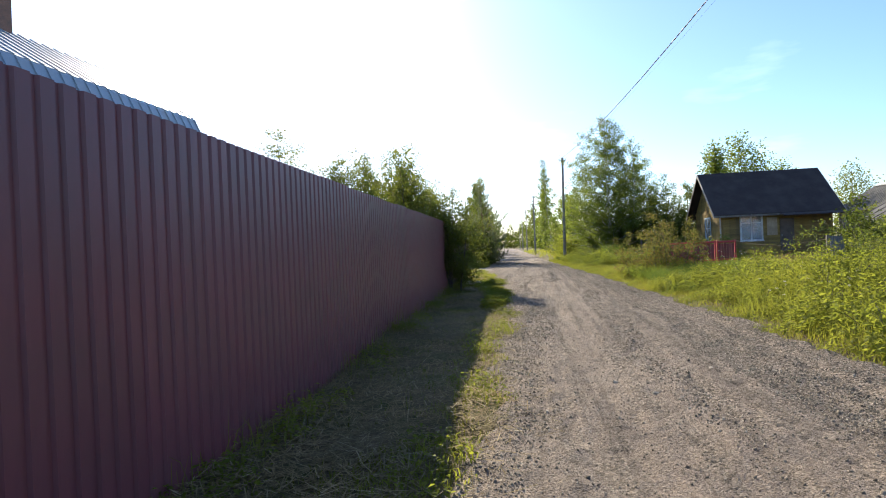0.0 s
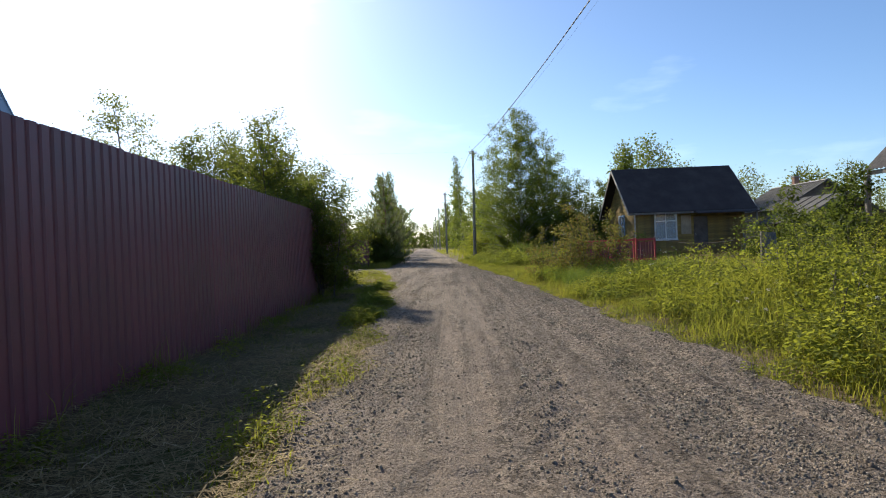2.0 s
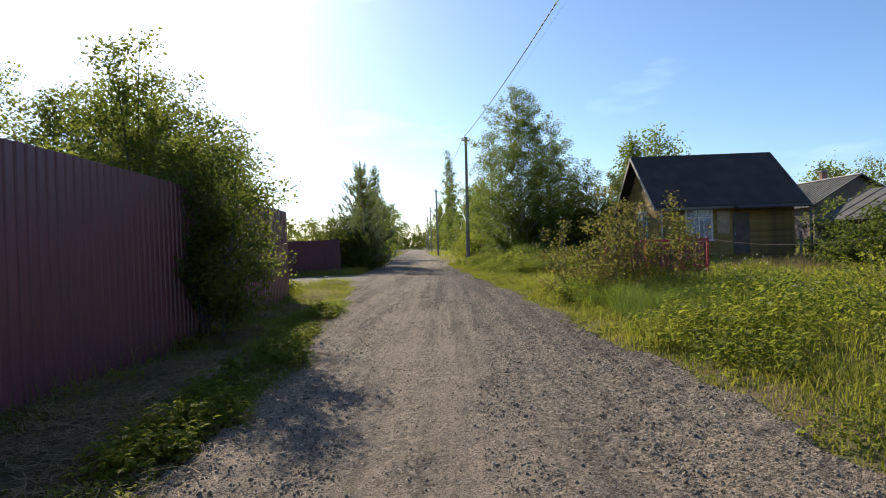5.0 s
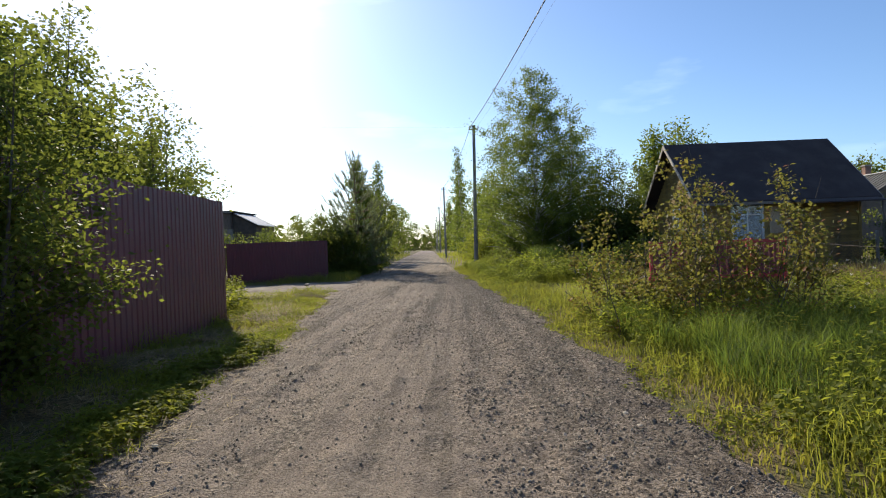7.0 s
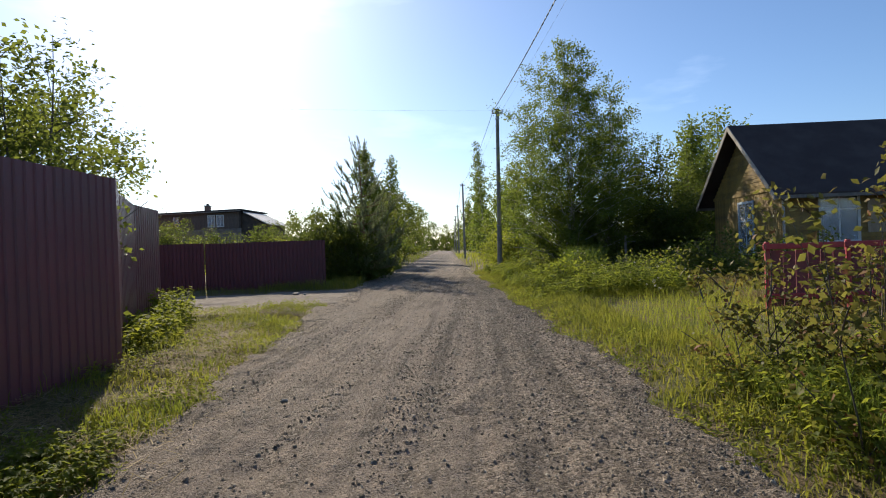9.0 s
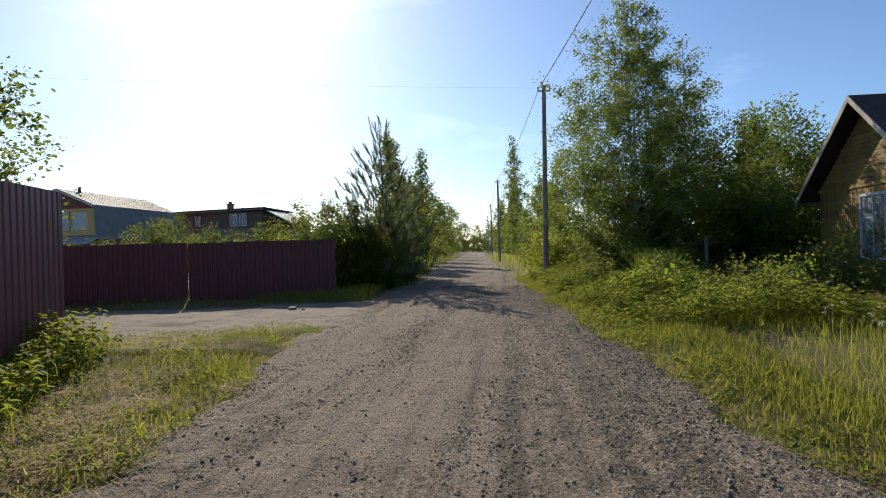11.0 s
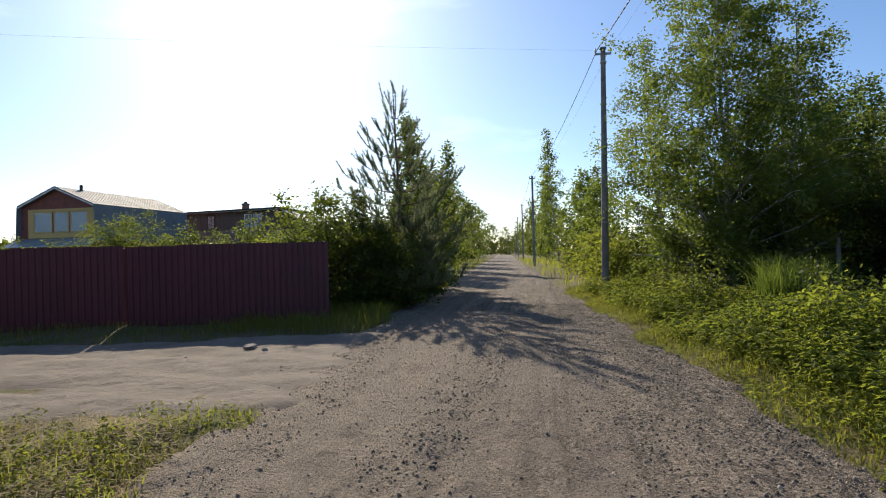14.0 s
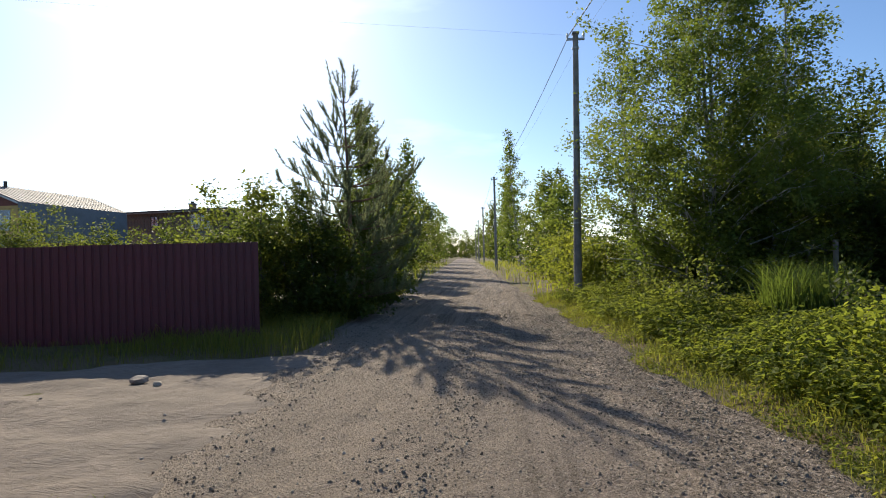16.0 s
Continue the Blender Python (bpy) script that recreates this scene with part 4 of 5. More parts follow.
def tree(name, x, y, h, r, n_leaf, leaf_size, bark, leaf, seed, label, category="tree", group="", profile=None, base=0.15, crown="crown", **kw):
    rng = np.random.default_rng(seed)
    prof = profile or (lambda f: math.sqrt(max(0.0, 1 - (f * 1.0) ** 2.2)) * (0.72 + 0.28 * math.sin(f * 3)))
    wood, leaves = tree_mesh(rng, h, r, int(n_leaf * 0.64), leaf_size * 1.14, prof, base, **kw)
    t = thing(name, pose(x, y, float(ground_z(np.array(x), np.array(y)))), label, category, group)
    array_part("trunk", *wood, bark, t, smooth=True)
    array_part(crown, *leaves, leaf, t)
    return t


def birchy(f):
    return max(0.05, 0.72 + 0.8 * f if f < 0.35 else ((1 - f) / 0.65) ** 0.72)


def egg(f):
    return max(0.08, (0.70 + 0.86 * f) if f < 0.35 else ((1 - f) / 0.65) ** 0.5)


def oval(f):
    return max(0.05, math.sin(math.pi * min(1, 0.16 + 0.84 * f)) ** 0.7)


def spire(f):
    return max(0.06, (1 - f) ** 0.75 * min(1, 0.55 + 2 * f))


def bushy(f):
    return max(0.15, math.sqrt(max(0, 1 - f * f)))


def pine(x, y, h, seed, label):
    """A young pine: whorls of upturned branches with needle brushes and a long leader."""
    rng = np.random.default_rng(seed)
    t = thing("pine_tree", pose(x, y, 0), label, "tree")
    tz = np.linspace(0, 1, 8)
    lx, ly = 0.06 * np.sin(tz * 4), 0.06 * np.sin(tz * 5 + 1)
    wood = [tube_arrays(np.stack([lx, ly, tz * h - 0.1], 1), 0.08 * (1 - tz * 0.92), 8)]
    shoots = [np.stack([np.full(5, lx[-1]), np.full(5, ly[-1]), np.linspace(h - 0.95, h, 5)], 1)]
    z, step = h - 1.0, 0.62
    while z > 0.3:
        f = z / h
        ln = min(2.1, 0.34 + 0.50 * (h - 1.0 - z))
        n = 5 if f > 0.7 else 7
        a0 = rng.uniform(0, 6)
        for i in range(n):
            az = a0 + i * 2 * math.pi / n + rng.uniform(-0.3, 0.3)
            L = ln * rng.uniform(0.7, 1.15)
            q = np.linspace(0, 1, 7)
            rise = (0.25 + 0.6 * f) * rng.uniform(0.75, 1.15)
            pts = np.stack([np.cos(az) * L * q ** 0.8, np.sin(az) * L * q ** 0.8, z + rise * q ** 2.2 + 0.06 * L * q], 1)
            wood.append(tube_arrays(pts, 0.024 * (1 - f * 0.55) * (1 - q * 0.8), 4))
            shoots.append(pts[3:] if f > 0.45 else pts[2:])
            for k in range(2 + int(L * 5)):
                u = rng.uniform(0.3, 1.0)
                c = np.array([np.interp(u, q, pts[:, j]) for j in range(3)])
                a = az + rng.choice([-1, 1]) * rng.uniform(0.25, 0.95)
                d = np.array([math.cos(a), math.sin(a), rng.uniform(0.8, 2.0)])
                d = d / np.linalg.norm(d) * rng.uniform(0.2, 0.4)
                sp = c + d * np.linspace(0, 1, 4)[:, None]
                sp[:, 2] += 0.10 * np.linspace(0, 1, 4) ** 2
                wood.append(tube_arrays(sp[[0, 3]], [0.008, 0.003], 3))
                shoots.append(sp)
        z -= step * rng.uniform(0.9, 1.1)
        step = max(0.33, step - 0.05)
    array_part("trunk", *joined(wood), M_PINEBARK, t, smooth=True)
    vs = []
    for sp in shoots:
        m = int(60 + 150 * np.linalg.norm(sp[-1] - sp[0]))
        u = rng.uniform(0, len(sp) - 1.001, m)
        i = u.astype(int)
        c = sp[i] + (sp[i + 1] - sp[i]) * (u - i)[:, None]
        ax = unit(sp[-1] - sp[0])
        d = unit(rng.normal(size=(m, 3)) * 0.6 + ax * 0.95)
        w = unit(np.cross(d, rng.normal(size=(m, 3)))) * 0.006
        L = rng.uniform(0.06, 0.11, (m, 1))
        vs.append(np.stack([c - w, c + w, c + d * L], 1).reshape(-1, 3))
    v = np.concatenate(vs)
    array_part("needles", v, np.arange(len(v)).reshape(-1, 3), L_PINE, t)
    return t


# orchard trees behind the tall fence
OG = "orchard trees behind the tall fence"
AL = "leafy apple tree rising above the maroon fence"
for x, y, h, r, n, size, seed in ((-6.5, 24.3, 5.8, 1.9, 26000, 0.078, 11), (-8.5, 25.0, 6.0, 1.9, 20000, 0.085, 12), (-5.7, 22.3, 5.2, 1.6, 24000, 0.076, 13), (-4.55, 20.9, 4.9, 1.5, 28000, 0.072, 18),
                                  (-4.8, 23.0, 5.2, 1.45, 22000, 0.075, 19), (-7.4, 23.6, 5.6, 1.7, 16000, 0.085, 20), (-4.9, 25.6, 4.6, 1.3, 15000, 0.078, 21)):
    tree("apple_tree", x, y, h, r, n, size, M_BARK, L_APPLE, seed, AL, group=OG, trunks=3, base=0.15, limbs=66, up=0.9, spread=0.12)
tree("apple_tree", -8.3, 29.3, 6.1, 1.9, 46000, 0.074, M_BARK, L_APPLE, 14, "leafy apple tree at the corner of the maroon fence", group=OG, trunks=3, base=0.15, limbs=66, up=0.8, spread=0.12)
tree("rowan_tree", -10.9, 25.0, 6.9, 2.1, 9000, 0.085, M_BARK, L_APPLE, 15, "thin airy rowan tree behind the maroon fence", base=0.45, limbs=26)
tree("road_shrub", -2.72, 18.9, 3.5, 0.82, 36000, 0.052, M_BARK, L_APPLE, 16, "tall shrub growing in front of the maroon fence", "shrub", trunks=6, base=0.14, profile=oval, crown="foliage", foot=0.16, limbs=72, twig=0.42, spread=0.12)

# behind the low fence
for i, (x, y, h, r) in enumerate([(-13.6, 45.0, 3.05, 1.9), (-16.6, 46.5, 2.1, 1.2), (-9.6, 49.0, 3.2, 1.6), (-7.4, 46.2, 3.2, 1.3), (-6.4, 52.0, 3.6, 1.2), (-19.8, 46.0, 2.5, 1.7), (-11.3, 46.5, 2.6, 1.2), (-9.0, 45.2, 2.7, 1.3)]):
    tree("young_apple_tree", x, y, h, r, (24000, 9000)[min(i, 1)], (0.062, 0.075)[min(i, 1)], M_BARK, L_APPLE, 30 + i, "small round apple tree behind the low fence", group="small apple trees behind the low fence", base=0.25, trunks=3, profile=bushy, limbs=44)

# the pine at the junction and its thicket
pine(-4.15, 44.7, 6.4, 5, "young pine with upturned shoots beside the road")
for i, (x, y, h, r, n) in enumerate([(-5.6, 42.4, 3.3, 1.2, 12000), (-4.3, 43.0, 2.3, 1.1, 9000), (-6.3, 43.8, 2.6, 1.1, 7000), (-4.4, 46.3, 3.6, 1.2, 11000), (-4.7, 48.4, 4.2, 1.3, 11000), (-5.1, 44.3, 3.2, 1.2, 9000)]):
    tree("thicket_shrub", x, y, h, r, int(n * 1.4), 0.085, M_BARK, L_APPLE if i < 1 else L_DARK, 50 + i, "dense green shrub under the pine", "shrub", "shrubs under the pine", trunks=4, base=0.04, profile=bushy, crown="foliage")
tree("road_birch", -4.7, 51.0, 6.9, 1.7, 26000, 0.10, M_BIRCH, L_BIRCH, 60, "slim birch behind the pine", profile=spire, base=0.1)

# birches and thicket opposite
BG = "birches opposite the junction"
tree("birch_tree", 5.5, 46.3, 11.0, 3.3, 112000, 0.086, M_BIRCH, L_BIRCH, 71, "tall birch with hanging leafy twigs beside the pole", group=BG, profile=egg, base=0.08, limbs=130, trunks=2, droop=0.08, twig=0.42, spread=0.11)
tree("birch_tree", 7.6, 46.9, 9.0, 2.5, 42000, 0.09, M_BIRCH, L_BIRCH, 72, "tall airy birch with pale stems", group=BG, profile=egg, base=0.10, limbs=84, trunks=2, droop=0.1, twig=0.42, spread=0.11)
tree("birch_tree", 4.3, 49.5, 8.8, 2.2, 24000, 0.09, M_BIRCH, L_BIRCH, 73, "leafy birch behind the pole", group=BG, profile=birchy, base=0.08, limbs=54, twig=0.45, spread=0.13)
for i, (x, y, h, r, n) in enumerate([(9.6, 48.0, 6.2, 2.2, 11000), (11.9, 49.2, 6.0, 2.2, 10000), (8.0, 49.5, 5.8, 2.3, 9000), (6.3, 47.6, 4.2, 1.8, 8000), (10.4, 46.6, 3.4, 1.6, 6000), (9.0, 45.8, 3.0, 1.4, 5500), (13.2, 48.3, 5.5, 1.8, 6000)]):
    tree("thicket_tree", x, y, h, r, int(n * 1.9), 0.115, M_BARK, L_DARK, 80 + i, "dark dense tree of the thicket beside the house", group="dark thicket beside the house", trunks=3, base=0.06, profile=oval if i in (0, 1, 2, 6) else bushy, limbs=54, up=0.8)

# the reddish shrub on the right verge and garden shrubs
for i, (x, y, h, r, n) in enumerate([(4.85, 21.8, 2.6, 0.40, 4600), (4.3, 22.1, 2.0, 0.40, 3400), (4.45, 22.9, 2.2, 0.40, 3000), (3.8, 22.6, 1.8, 0.38, 2800), (5.25, 21.6, 1.7, 0.34, 1900), (3.5, 23.2, 1.6, 0.40, 3000)]):
    tree("reddish_shrub", x, y, h, r, n, 0.056, M_BARK, L_ASPEN, 100 + i, "tall shrub with yellow-green and reddish leaves", "shrub", "reddish shrubs on the grassy verge", trunks=7, base=0.08, profile=oval, crown="foliage", foot=0.28, thick=0.006, up=1.0, twig=0.3, spread=0.07, limbs=40)
for i, (x, y, h, r, n) in enumerate([(8.7, 36.2, 1.5, 1.4, 5000), (10.2, 35.0, 1.3, 1.2, 3500), (18.6, 37.0, 2.2, 1.4, 3500), (17.2, 31.5, 2.0, 1.6, 4000), (15.5, 28.0, 2.2, 1.6, 4500), (16.0, 26.0, 2.0, 1.5, 4000), (15.0, 24.4, 1.9, 1.5, 5000), (18.0, 26.5, 2.0, 1.7, 3500), (11.9, 22.2, 1.5, 1.2, 4000), (21.0, 41.0, 3.4, 2.0, 3500), (24.0, 41.0, 3.8, 2.2, 3500), (28.0, 45.0, 5.0, 3.0, 4000), (19.6, 29.5, 2.6, 1.7, 3000), (31.0, 50.0, 5.2, 3.0, 4000), (34.5, 51.0, 4.6, 2.6, 3200), (38.0, 52.0, 4.5, 2.6, 3000), (26.5, 33.5, 2.9, 2.0, 3000), (25.4, 37.5, 2.6, 1.8, 3000), (14.2, 28.6, 2.2, 1.5, 6500), (16.4, 30.5, 2.1, 1.5, 5500), (18.4, 30.6, 2.3, 1.4, 5000), (28.0, 41.0, 4.0, 2.0, 4000), (12.1, 22.1, 3.3, 0.9, 8500), (13.6, 24.0, 2.1, 1.2, 6500), (11.0, 19.6, 1.7, 1.1, 5000)]):
    tree("garden_shrub", x, y, h, r, int(n * 1.4), 0.095, M_BARK, L_APPLE if i % 2 else L_DARK, 120 + i, "broad green garden shrub in the overgrown plot", "shrub", "shrubs of the overgrown garden", trunks=5, base=0.05, profile=bushy, crown="foliage", limbs=30)
for i, (x, y, h, r, n) in enumerate([(3.5, 36.0, 0.95, 0.8, 2600), (5.0, 34.6, 1.1, 0.9, 2800), (4.4, 38.2, 1.15, 0.9, 2800), (6.4, 36.6, 0.9, 0.9, 2600), (3.2, 41.0, 1.2, 0.9, 2600), (5.2, 43.0, 1.4, 1.0, 2800), (7.6, 39.2, 0.8, 0.9, 2400), (3.0, 44.6, 1.3, 0.9, 2400), (6.6, 40.6, 0.9, 0.9, 2600), (8.4, 41.8, 1.0, 1.0, 2600), (6.9, 43.8, 1.1, 1.0, 2600), (7.2, 38.2, 0.9, 0.9, 2400)]):
    tree("bramble_bush", x, y, h, r, n, 0.068, M_BARK, (L_BANK, L_APPLE, L_DARK)[i % 3] if i < 8 else L_DARK, 220 + i, "low rounded bramble bush among the weeds", "shrub", "low bushes on the right verge", trunks=5, base=0.03, profile=bushy, crown="foliage", limbs=24)
for i, (x, y, h, r, n) in enumerate([(6.2, 13.4, 1.2, 0.85, 4200), (7.3, 15.6, 1.4, 0.9, 4200), (5.3, 11.3, 0.95, 0.7, 3600), (8.5, 17.3, 1.45, 1.0, 4200), (7.6, 12.4, 1.2, 0.9, 3800), (9.3, 15.0, 1.5, 1.0, 4000), (9.9, 18.4, 1.55, 1.0, 4000), (6.3, 9.6, 1.0, 0.8, 3600), (4.6, 8.2, 0.7, 0.55, 3000), (8.4, 10.2, 1.2, 1.0, 3600), (5.9, 16.2, 1.0, 0.7, 3200), (6.7, 6.8, 0.9, 0.8, 3200)]):
    tree("raspberry_bush", x, y, h, r, int(n * 1.3), 0.046, M_BARK, (L_WEED, L_BANK, L_WEED, L_APPLE)[i % 4], 260 + i, "leafy green bush in the overgrown verge", "shrub", "bushes of the overgrown verge", trunks=7, base=0.03, profile=bushy, crown="foliage", limbs=26, up=0.8)
for i, (x, y, h, r, n) in enumerate([(2.9, 49.8, 2.2, 1.1, 5000), (3.4, 52.5, 2.4, 1.2, 4000), (2.7, 56.0, 2.6, 1.3, 4000), (2.4, 61.0, 2.6, 1.4, 3500)]):
    tree("verge_shrub", x, y, h, r, n, 0.12, M_BARK, L_WEED, 140 + i, "bright green shrub at the foot of the pole", "shrub", "shrubs along the right verge", trunks=4, base=0.05, profile=bushy, crown="foliage")

# trees further along the road
FG = "trees along the far road"
for i, (x, y, h, r, pf, lf) in enumerate([(2.1, 91, 14.2, 3.0, spire, L_BIRCH), (2.9, 74, 7.5, 2.0, birchy, L_BIRCH), (3.8, 68, 6.0, 2.0, oval, L_BIRCH), (1.4, 104, 12.5, 2.1, spire, L_BIRCH), (5.0, 84, 9.0, 2.2, oval, L_APPLE), (0.6, 124, 12.0, 2.3, spire, L_BIRCH),
        (-0.6, 148, 11.5, 2.6, spire, L_APPLE), (-7.4, 73.0, 9.7, 1.9, spire, L_BIRCH), (-6.0, 59.0, 5.6, 1.5, oval, L_APPLE), (-6.6, 65.0, 6.2, 1.6, oval, L_DARK), (-8.2, 84.0, 8.5, 2.2, oval, L_APPLE),
        (-9.6, 98.0, 8.8, 2.4, oval, L_DARK), (-10.4, 116.0, 9.5, 2.8, oval, L_APPLE), (-12.0, 140.0, 10.5, 3.2, oval, L_BIRCH), (-2.2, 176, 12.0, 3.2, oval, L_APPLE), (-14.0, 172.0, 12.0, 3.5, oval, L_DARK), (-9.5, 213, 9.0, 3.8, bushy, L_APPLE), (-14.5, 216, 10.0, 4.2, bushy, L_DARK), (-5.0, 211, 9.5, 3.8, bushy, L_BIRCH)]):
    tree("roadside_tree", x, y, h, r, 8000 if y < 100 else 3600, 0.20 if y < 100 else 0.36, M_BIRCH if lf is L_BIRCH else M_BARK, lf, 160 + i, "green leafy tree along the far road", group=FG, profile=pf, base=0.05, limbs=44)
for i, (x, y, h, r, pf) in enumerate([(25.8, 78, 13.8, 4.0, oval), (21.5, 76, 12.4, 3.0, spire), (36, 92, 12.0, 3.0, oval), (46, 95, 11.0, 4.0, oval), (53, 88, 9.5, 4.0, bushy), (60, 92, 11.0, 4.5, bushy), (42, 74, 8.5, 2.8, bushy), (70, 85, 10, 5, bushy), (30, 100, 11, 3.5, oval)]):
    tree("distant_tree", x, y, h, r, 13000 if i < 2 else 7000, 0.28, M_BARK, L_BIRCH if i < 2 else L_APPLE, 190 + i, "distant green tree beyond the garden house", group="distant trees beyond the house", profile=pf, base=0.12, limbs=54, spread=0.25)


# the far wood closes the horizon
def far_wood():
    rng = np.random.default_rng(400)
    pcs = []
    for a in np.arange(-math.pi, math.pi, 0.014):
        d = 230 + 60 * math.sin(a * 3 + 1) + rng.uniform(-25, 25)
        x, y = d * math.sin(a), 40 + d * math.cos(a)
        h = 8 + 4 * math.sin(a * 17) + rng.uniform(-2, 4)
        n = 55
        f = rng.uniform(0, 1, n)
        rad = 3.4 * np.sqrt(np.clip(1 - f ** 2, 0.04, 1)) * rng.uniform(0.4, 1.0, n)
        az = rng.uniform(0, 6.28, n)
        c = np.stack([x + rad * np.cos(az), y + rad * np.sin(az), f * h], 1)
        pcs.append(leaf_arrays(rng, c, 2.2, wide=0.8))
    ob = array_part("far_wood", *joined(pcs), L_DARK)
    tagged(ob, "far green wood along the horizon", "woods", kind="stuff")


far_wood()


# ---- grass, weeds, hay and gravel ----
def scatter(rng, n, x0, x1, y0, y1, keep):
    x, y = rng.uniform(x0, x1, n), rng.uniform(y0, y1, n)
    k = keep(x, y)
    x, y = x[k], y[k]
    return np.stack([x, y, ground_z(x, y) - 0.01], 1)


def patch(x, y, s, ph):
    """A slow pattern between 0 and 1 that thins and thickens the growth."""
    return 0.5 + 0.25 * np.sin(x * s + ph + 1.3 * np.sin(y * s * 0.7)) + 0.25 * np.sin(y * s * 1.1 + ph * 2 + 1.1 * np.sin(x * s * 0.8))


rng = np.random.default_rng(7)


def grass(name, n, area, keep, height, width, lean, material, label, kind_cat="grass"):
    p = scatter(rng, n, *area, keep)
    h = height(p[:, 0], p[:, 1])
    ob = array_part(name, *blade_arrays(rng, p, h, width, lean), material)
    return tagged(ob, label, kind_cat, kind="stuff")


def from_road(x, y):
    return x - right_edge(y)


def solid(x, y):
    """Where buildings stand."""
    return ((x > 11.2) & (x < 17.7) & (y > 38.6) & (y < 45.2)) | ((x > 12.6) & (x < 19.6) & (y > 11) & (y < 20.7))


def lush(x, y):
    """The rank growth beside the barn stands much higher than the rest of the verge."""
    return 1 + 0.75 * np.clip((from_road(x, y) - 1.0) / 1.4, 0, 1) * np.clip((18.0 - y) / 3.5, 0, 1)


# right verge: short at the road, tall towards the gardens
grass("verge_grass", 200000, (0.5, 6.5, -1, 50), lambda x, y: (from_road(x, y) > -0.12) & (from_road(x, y) < 1.3) & (patch(x, y, 1.9, 1) > 0.02), lambda x, y: 0.07 + 0.16 * np.clip(from_road(x, y), 0, 1.2), 0.011, 0.8, L_SHORT, "short green grass along the edge of the road")
grass("meadow_grass", 105000, (1.5, 13, 0, 47), lambda x, y: (from_road(x, y) > 0.45 + 0.3 * np.sin(y * 2.1)) & ~solid(x, y) & (rng.uniform(0, 1, len(x)) < np.clip(1.25 - from_road(x, y) / 11, 0.25, 1)),
      lambda x, y: (0.22 + 0.36 * patch(x, y, 1.1, 3)) * np.clip(0.45 + from_road(x, y) * 0.4, 0.4, 1.05) * np.where(y > 26, 0.75, 1.0) * lush(x, y), 0.0065, 0.6, L_GRASS, "tall sunlit meadow grass on the overgrown verge")
grass("tall_grass", 20000, (3.2, 7.0, 18.5, 23.5), lambda x, y: from_road(x, y) > 0.7, lambda x, y: 0.28 + 0.46 * value_noise(x * 2.1, y * 1.9, 4), 0.0065, 0.7, L_LUSH, "tall lush grass round the reddish shrubs")
grass("reed_grass", 2200, (4.2, 5.9, 39.9, 41.7), lambda x, y: (x - 5.05) ** 2 + (y - 40.8) ** 2 < 0.5, lambda x, y: 1.25 + 0 * x, 0.016, 0.45, L_LUSH, "clump of tall pointed leaves among the weeds")
grass("far_verge_grass", 16000, (-28, 34, 47, 120), lambda x, y: ~on_way(x, y, 0.1), lambda x, y: 0.35 + 0.35 * patch(x, y, 0.7, 3), 0.04, 0.4, L_GRASS, "meadow grass along the far road")
grass("garden_grass", 15000, (8, 40, 8, 48), lambda x, y: ~solid(x, y), lambda x, y: 0.25 + 0.35 * patch(x, y, 0.8, 2), 0.028, 0.5, L_GRASS, "rough grass of the garden plots")

grass("dry_garden_grass", 15000, (6.2, 15.5, 23.0, 35.0), lambda x, y: (from_road(x, y) > 3.4) & (patch(x, y, 1.3, 4) > 0.35), lambda x, y: 0.25 + 0.25 * patch(x, y, 1.1, 2), 0.012, 0.5, L_HAY, "dry straw-coloured grass of the garden plot")

# left verge
def left_off(x, y):
    return left_edge(y) - x


def fence_x(y):
    return np.interp(y, (-10, 25.4, 27.1, 28.7, 30.4, 30.5), (f1x(-10), f1x(25.4), -4.35, -5.1, -5.6, -30))


def lv(x, y):
    return (left_off(x, y) > -0.15) & ~on_way(x, y, -0.1) & (x > fence_x(y) - 0.05) & (y < track_near(x) + 0.1)


grass("left_verge_grass", 210000, (-9, 0, -2, 33.5), lambda x, y: lv(x, y) & (patch(x, y, 3.4, 4) > 0.32) & ((value_noise(x * 1.1, y * 0.9, 9) < np.where(y < 17, 0.27, 0.5)) | (rng.uniform(0, 1, len(x)) < 0.18)), lambda x, y: 0.06 + 0.09 * patch(x, y, 1.7, 2), 0.009, 0.9, L_SHORT, "mown green grass between fence and road")
grass("edge_tufts", 110000, (-6.5, 0.2, -2, 33.5), lambda x, y: lv(x, y) & (left_off(x, y) < np.where(y < 17, 0.12, 0.35) + np.where(y < 17, 0.5, 0.9) * patch(x, y, 1.3, 3)) & (patch(x, y, 3.1, 1) > 0.36), lambda x, y: 0.08 + 0.11 * patch(x, y, 2.9, 1), 0.010, 0.9, L_WEED, "leafy tufts along the edge of the road")
grass("fence_grass", 9000, (-5.5, -1.6, -2, 30), lambda x, y: (np.abs(x - f1x(y) - 0.14) < 0.16) & (patch(x, y, 2.0, 2) > 0.35), lambda x, y: 0.22 + 0.25 * patch(x, y, 2.5, 2), 0.008, 0.6, L_SHORT, "uncut grass at the foot of the tall fence")
grass("corner_grass", 900, (-5.6, -3.4, 26.2, 30.8), lambda x, y: (x > -3.3 - (y - 25.4) * 0.44 - 0.15) & (x < -3.3 - (y - 25.4) * 0.44 + 0.55), lambda x, y: 0.25 + 0.35 * patch(x, y, 2.5, 2), 0.012, 0.5, L_WEED, "uncut weeds at the corner of the fence")
